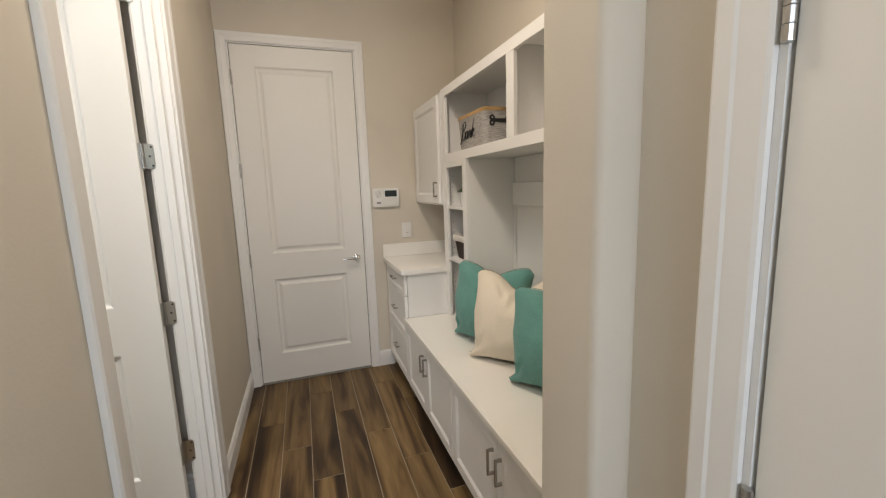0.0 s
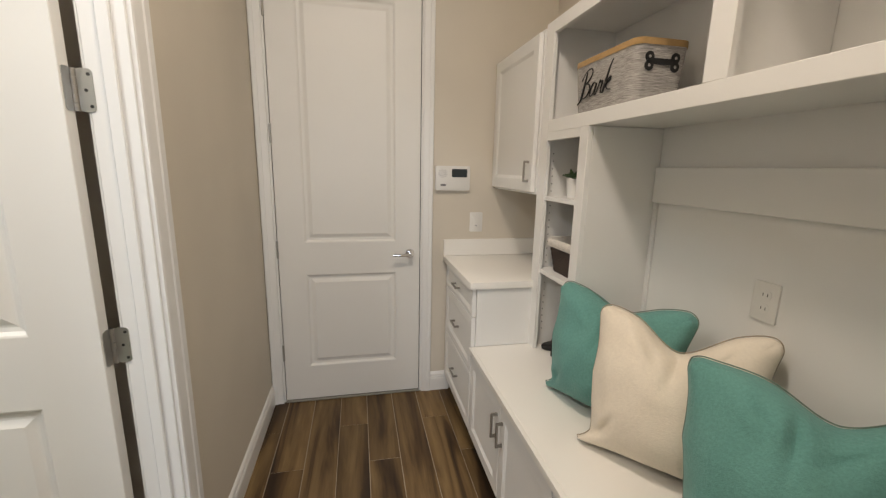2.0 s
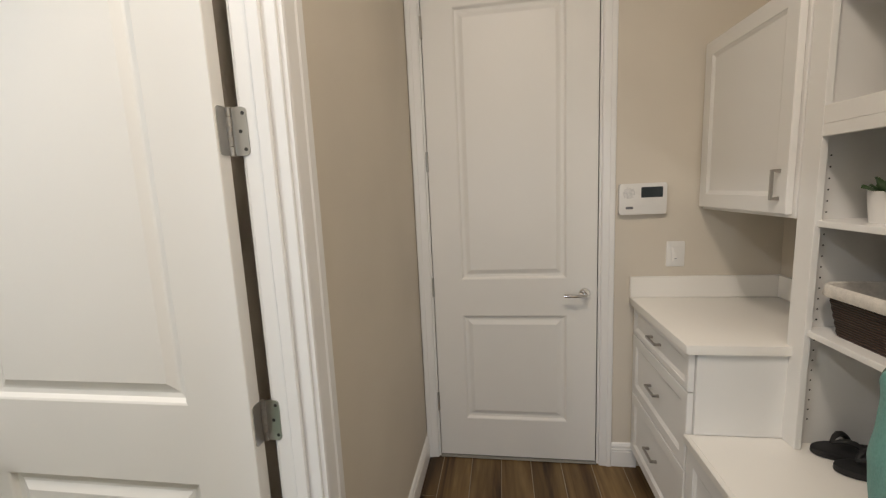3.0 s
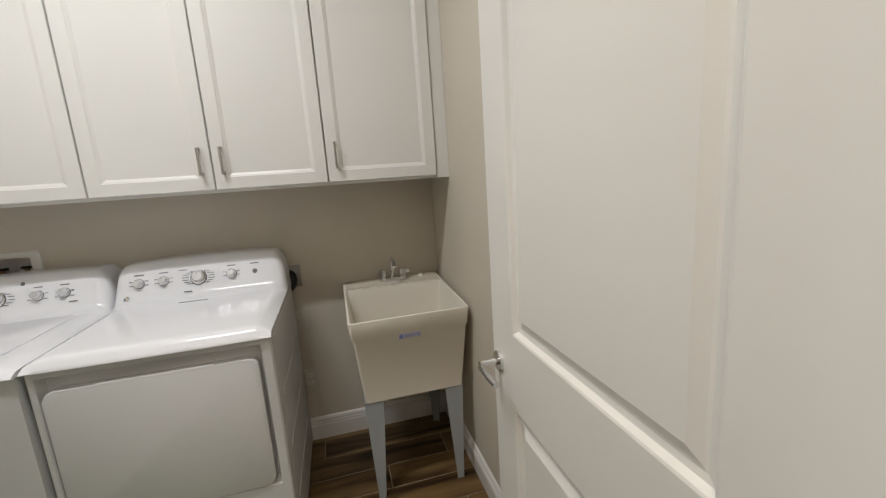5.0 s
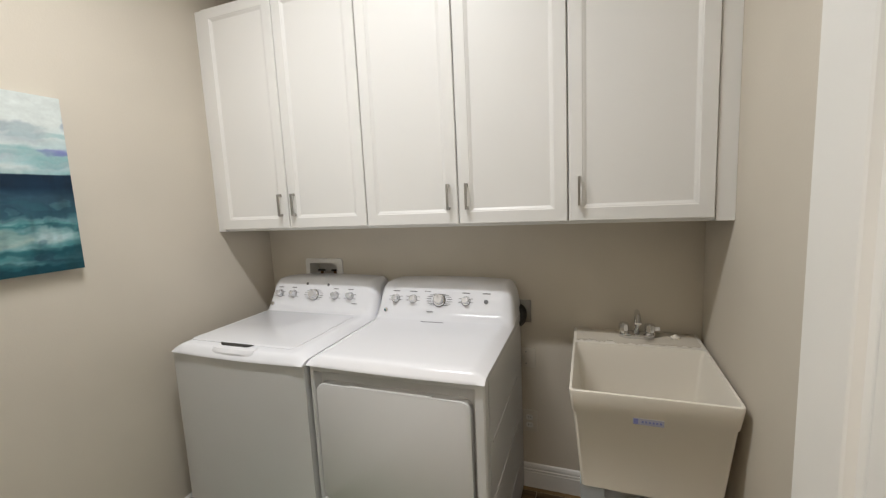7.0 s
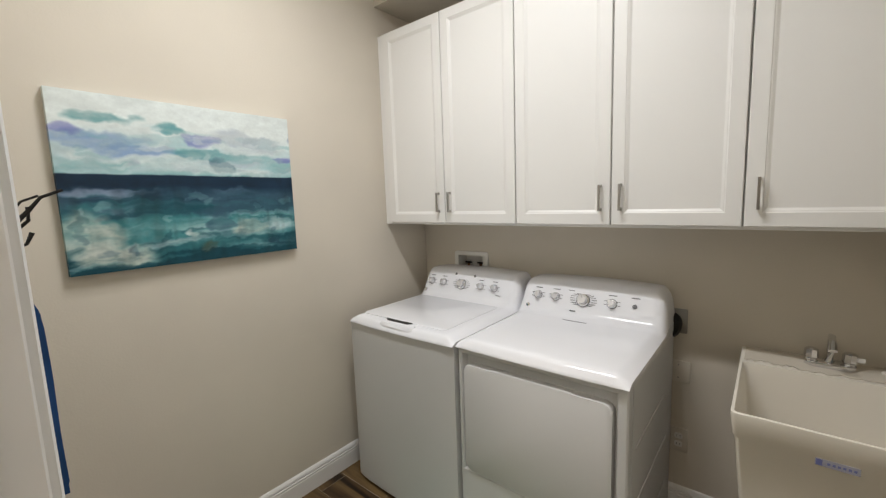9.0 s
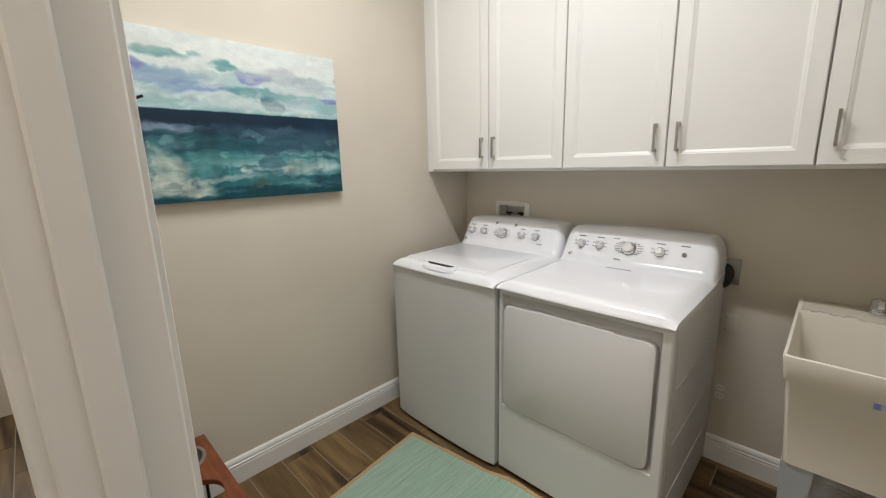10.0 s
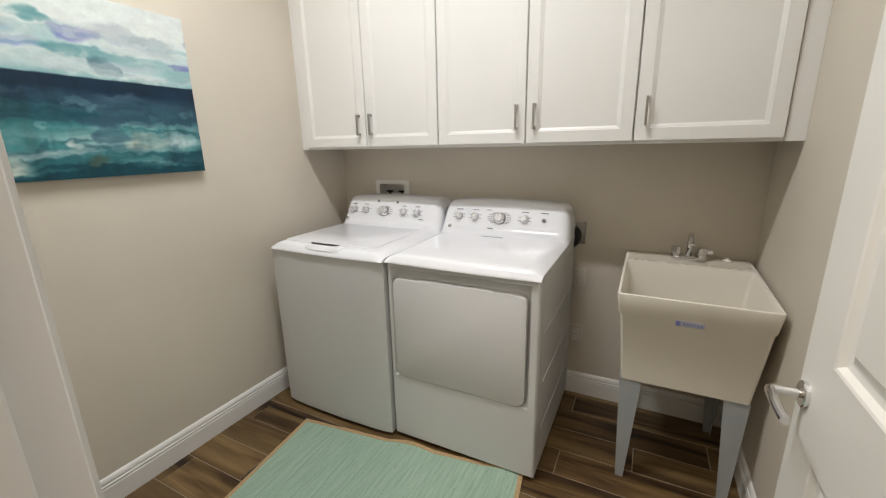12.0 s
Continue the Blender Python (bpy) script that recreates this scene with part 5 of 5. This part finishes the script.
part("paw_print", bm, BLACK, c, "black paw outline")
c = canvas_basket(0.875, 1.12, 1.392, 1.640, 1.3195, 0.155, "small grey canvas basket with tan rim on a shelf")
part("print", tube([(0.8735, 1.575, 1.43), (0.8735, 1.573, 1.40), (0.8735, 1.562, 1.385), (0.8735, 1.548, 1.39), (0.8735, 1.542, 1.43)], 0.004, 6), BLACK, c, "black printed mark")


def wicker_basket(x0, x1, y0, y1, z0, h, label):
    c = thing("wicker_basket", ((x0 + x1) / 2, (y0 + y1) / 2, z0), label, "basket", "dark wicker baskets")

    def rr(d, z):
        return [(x, y, z) for x, y in rounded(x0 - d, y0 - d, x1 + d, y1 + d, 0.03, 4)]

    rings = []
    for k in range(13):
        z = z0 + (h - 0.02) * k / 12
        rings.append(rr(-0.022 + 0.020 * k / 12 + (0.0016 if k % 2 else 0), z))
    part("weave", loft(rings, None, True, False), WICKER, c, "dark brown woven wicker")
    rngs = [rr(0.004, z0 + h - 0.038), rr(0.007, z0 + h - 0.032), rr(0.006, z0 + h - 0.008), rr(0.001, z0 + h), rr(-0.007, z0 + h - 0.002), rr(-0.012, z0 + h - 0.04), rr(-0.03, z0 + 0.02)]
    b = loft(rngs, None, False, True)
    for v in b.verts:
        v.co.z += 0.004 * noise.noise(v.co * 25)
    part("liner", b, LINER, c, "folded white cloth liner")
    return c


wicker_basket(0.862, 1.10, 2.86, 3.125, 0.9775, 0.155, "dark wicker basket with a white cloth liner")
wicker_basket(0.864, 1.10, 1.41, 1.736, 0.9775, 0.165, "dark wicker basket with a white cloth liner")

# plant
c = thing("potted_plant", (0.925, 3.015, 1.3195), "small green succulent in a white pot", "plant")
part("pot", lathe([(0.0, 1.3195), (0.036, 1.3195), (0.044, 1.40), (0.044, 1.405), (0.038, 1.405), (0.036, 1.39), (0.0, 1.39)], (0.925, 3.015, 0)), POT, c)
rng = random.Random(3)
bm = bmesh.new()
for k in range(22):
    a, tilt = k * 2.4, 0.35 + 0.9 * (k / 22)
    L, w = rng.uniform(0.045, 0.075), 0.014
    d = Vector((math.cos(a) * math.sin(tilt), math.sin(a) * math.sin(tilt), math.cos(tilt)))
    s = d.cross(Vector((0, 0, 1))).normalized()
    o = Vector((0.925, 3.015, 1.392)) + Vector((math.cos(a), math.sin(a), 0)) * 0.008
    ring = []
    for t, ww in ((0, 0.5), (0.35, 1), (0.7, 0.85), (0.95, 0.25)):
        p = o + d * L * t + Vector((0, 0, -0.012 * t * t * math.sin(tilt)))
        n2 = s.cross(d)
        ring.append([p + s * w * ww, p + n2 * 0.003, p - s * w * ww, p - n2 * 0.003])
    loft(ring, bm)
part("leaves", bm, LEAF, c, "pointed green succulent leaves")


# flip-flops standing in the lower cubby
def sandal(cx, cy, rot, label):
    c = thing("flip_flop", (cx, cy, 0.5735), label, "sandal", "black flip-flops")
    m = pose(cx, cy, 0, 0, 0, rot)

    def outline(k):
        pts = []
        for i in range(24):
            a = 2 * math.pi * i / 24
            x = 0.115 * math.cos(a)
            y = (0.040 if math.cos(a) < 0 else 0.048) * math.sin(a) * (1 - 0.14 * math.exp(-((x + 0.01) / 0.04) ** 2)) * k
            pts.append(tuple((m @ Vector((x * k, y, 0)))[:2]))
        return pts

    part("sole", prism(outline(1), 0.5735, 0.593, bev=0.003), BLACK, c)
    for s in (-1, 1):
        pts = [m @ Vector((0.062 - 0.075 * t, s * 0.040 * t ** 0.7, 0.596 + 0.035 * math.sin(math.pi * min(1, t * 0.8 + 0.15)))) for t in (0, 0.2, 0.4, 0.6, 0.8, 1.0)]
        part("strap", tube(pts, [0.005, 0.007, 0.009, 0.009, 0.008, 0.006], 8), BLACK, c)


sandal(0.985, 3.112, 177, "black rubber flip-flop on the bench")
sandal(0.990, 3.022, 174, "black rubber flip-flop on the bench")
# teal folded cloth in the other lower cubby
b = prism(rounded(0.90, 1.43, 1.10, 1.66, 0.03), 0.5735, 0.650, bev=0.02)
solid("folded_towel", b, TEAL, "folded teal towel in the lower cubby", "towel")

# ---- floor: slab and wood-look planks ----
fl = solid("floor", box(XW - 0.1, YB - 0.1, -0.06, XE + 0.1, YG + 0.13, -0.0022), GROUT, "wood-look porcelain plank floor with pale grout", "floor", "structure", smooth=False)
PW, PL, GAP = 0.1555, 0.915, 0.0035
cache = {}
x_first = 0.030
k0 = math.floor((XW - x_first) / PW)
for i in range(k0, math.ceil((XE - x_first) / PW)):
    xa, xb = max(x_first + i * PW, XW), min(x_first + (i + 1) * PW, XE)
    lo, hi = (YB, YG + 0.05) if xb > XL1 + 0.01 else (YS, YN)
    off = 3.2 - 0.305 * i
    j = math.floor((lo - off) / PL)
    while off + j * PL < hi:
        ya, yb = max(off + j * PL, lo), min(off + (j + 1) * PL, hi)
        j += 1
        if yb - ya < 0.02 or xb - xa < 0.02:
            continue
        key = (round(xb - xa, 3), round(yb - ya, 3))
        if key not in cache:
            w, l = key[0] - GAP, key[1] - GAP
            bm = bmesh.new()
            rings = [[(0, 0, -0.004), (w, 0, -0.004), (w, l, -0.004), (0, l, -0.004)], [(0, 0, -0.0012), (w, 0, -0.0012), (w, l, -0.0012), (0, l, -0.0012)],
                     [(0.0012, 0.0012, 0), (w - 0.0012, 0.0012, 0), (w - 0.0012, l - 0.0012, 0), (0.0012, l - 0.0012, 0)]]
            loft(rings, bm, False, True)
            bmesh.ops.recalc_face_normals(bm, faces=bm.faces)
            me = bpy.data.meshes.new("plank")
            bm.to_mesh(me)
            bm.free()
            me.materials.append(FLOORTILE)
            cache[key] = me
        ob = new("plank", cache[key])
        ob.parent = fl
        ob.location = Vector((xa + GAP / 2, ya + GAP / 2, 0)) - BASE[fl.name]
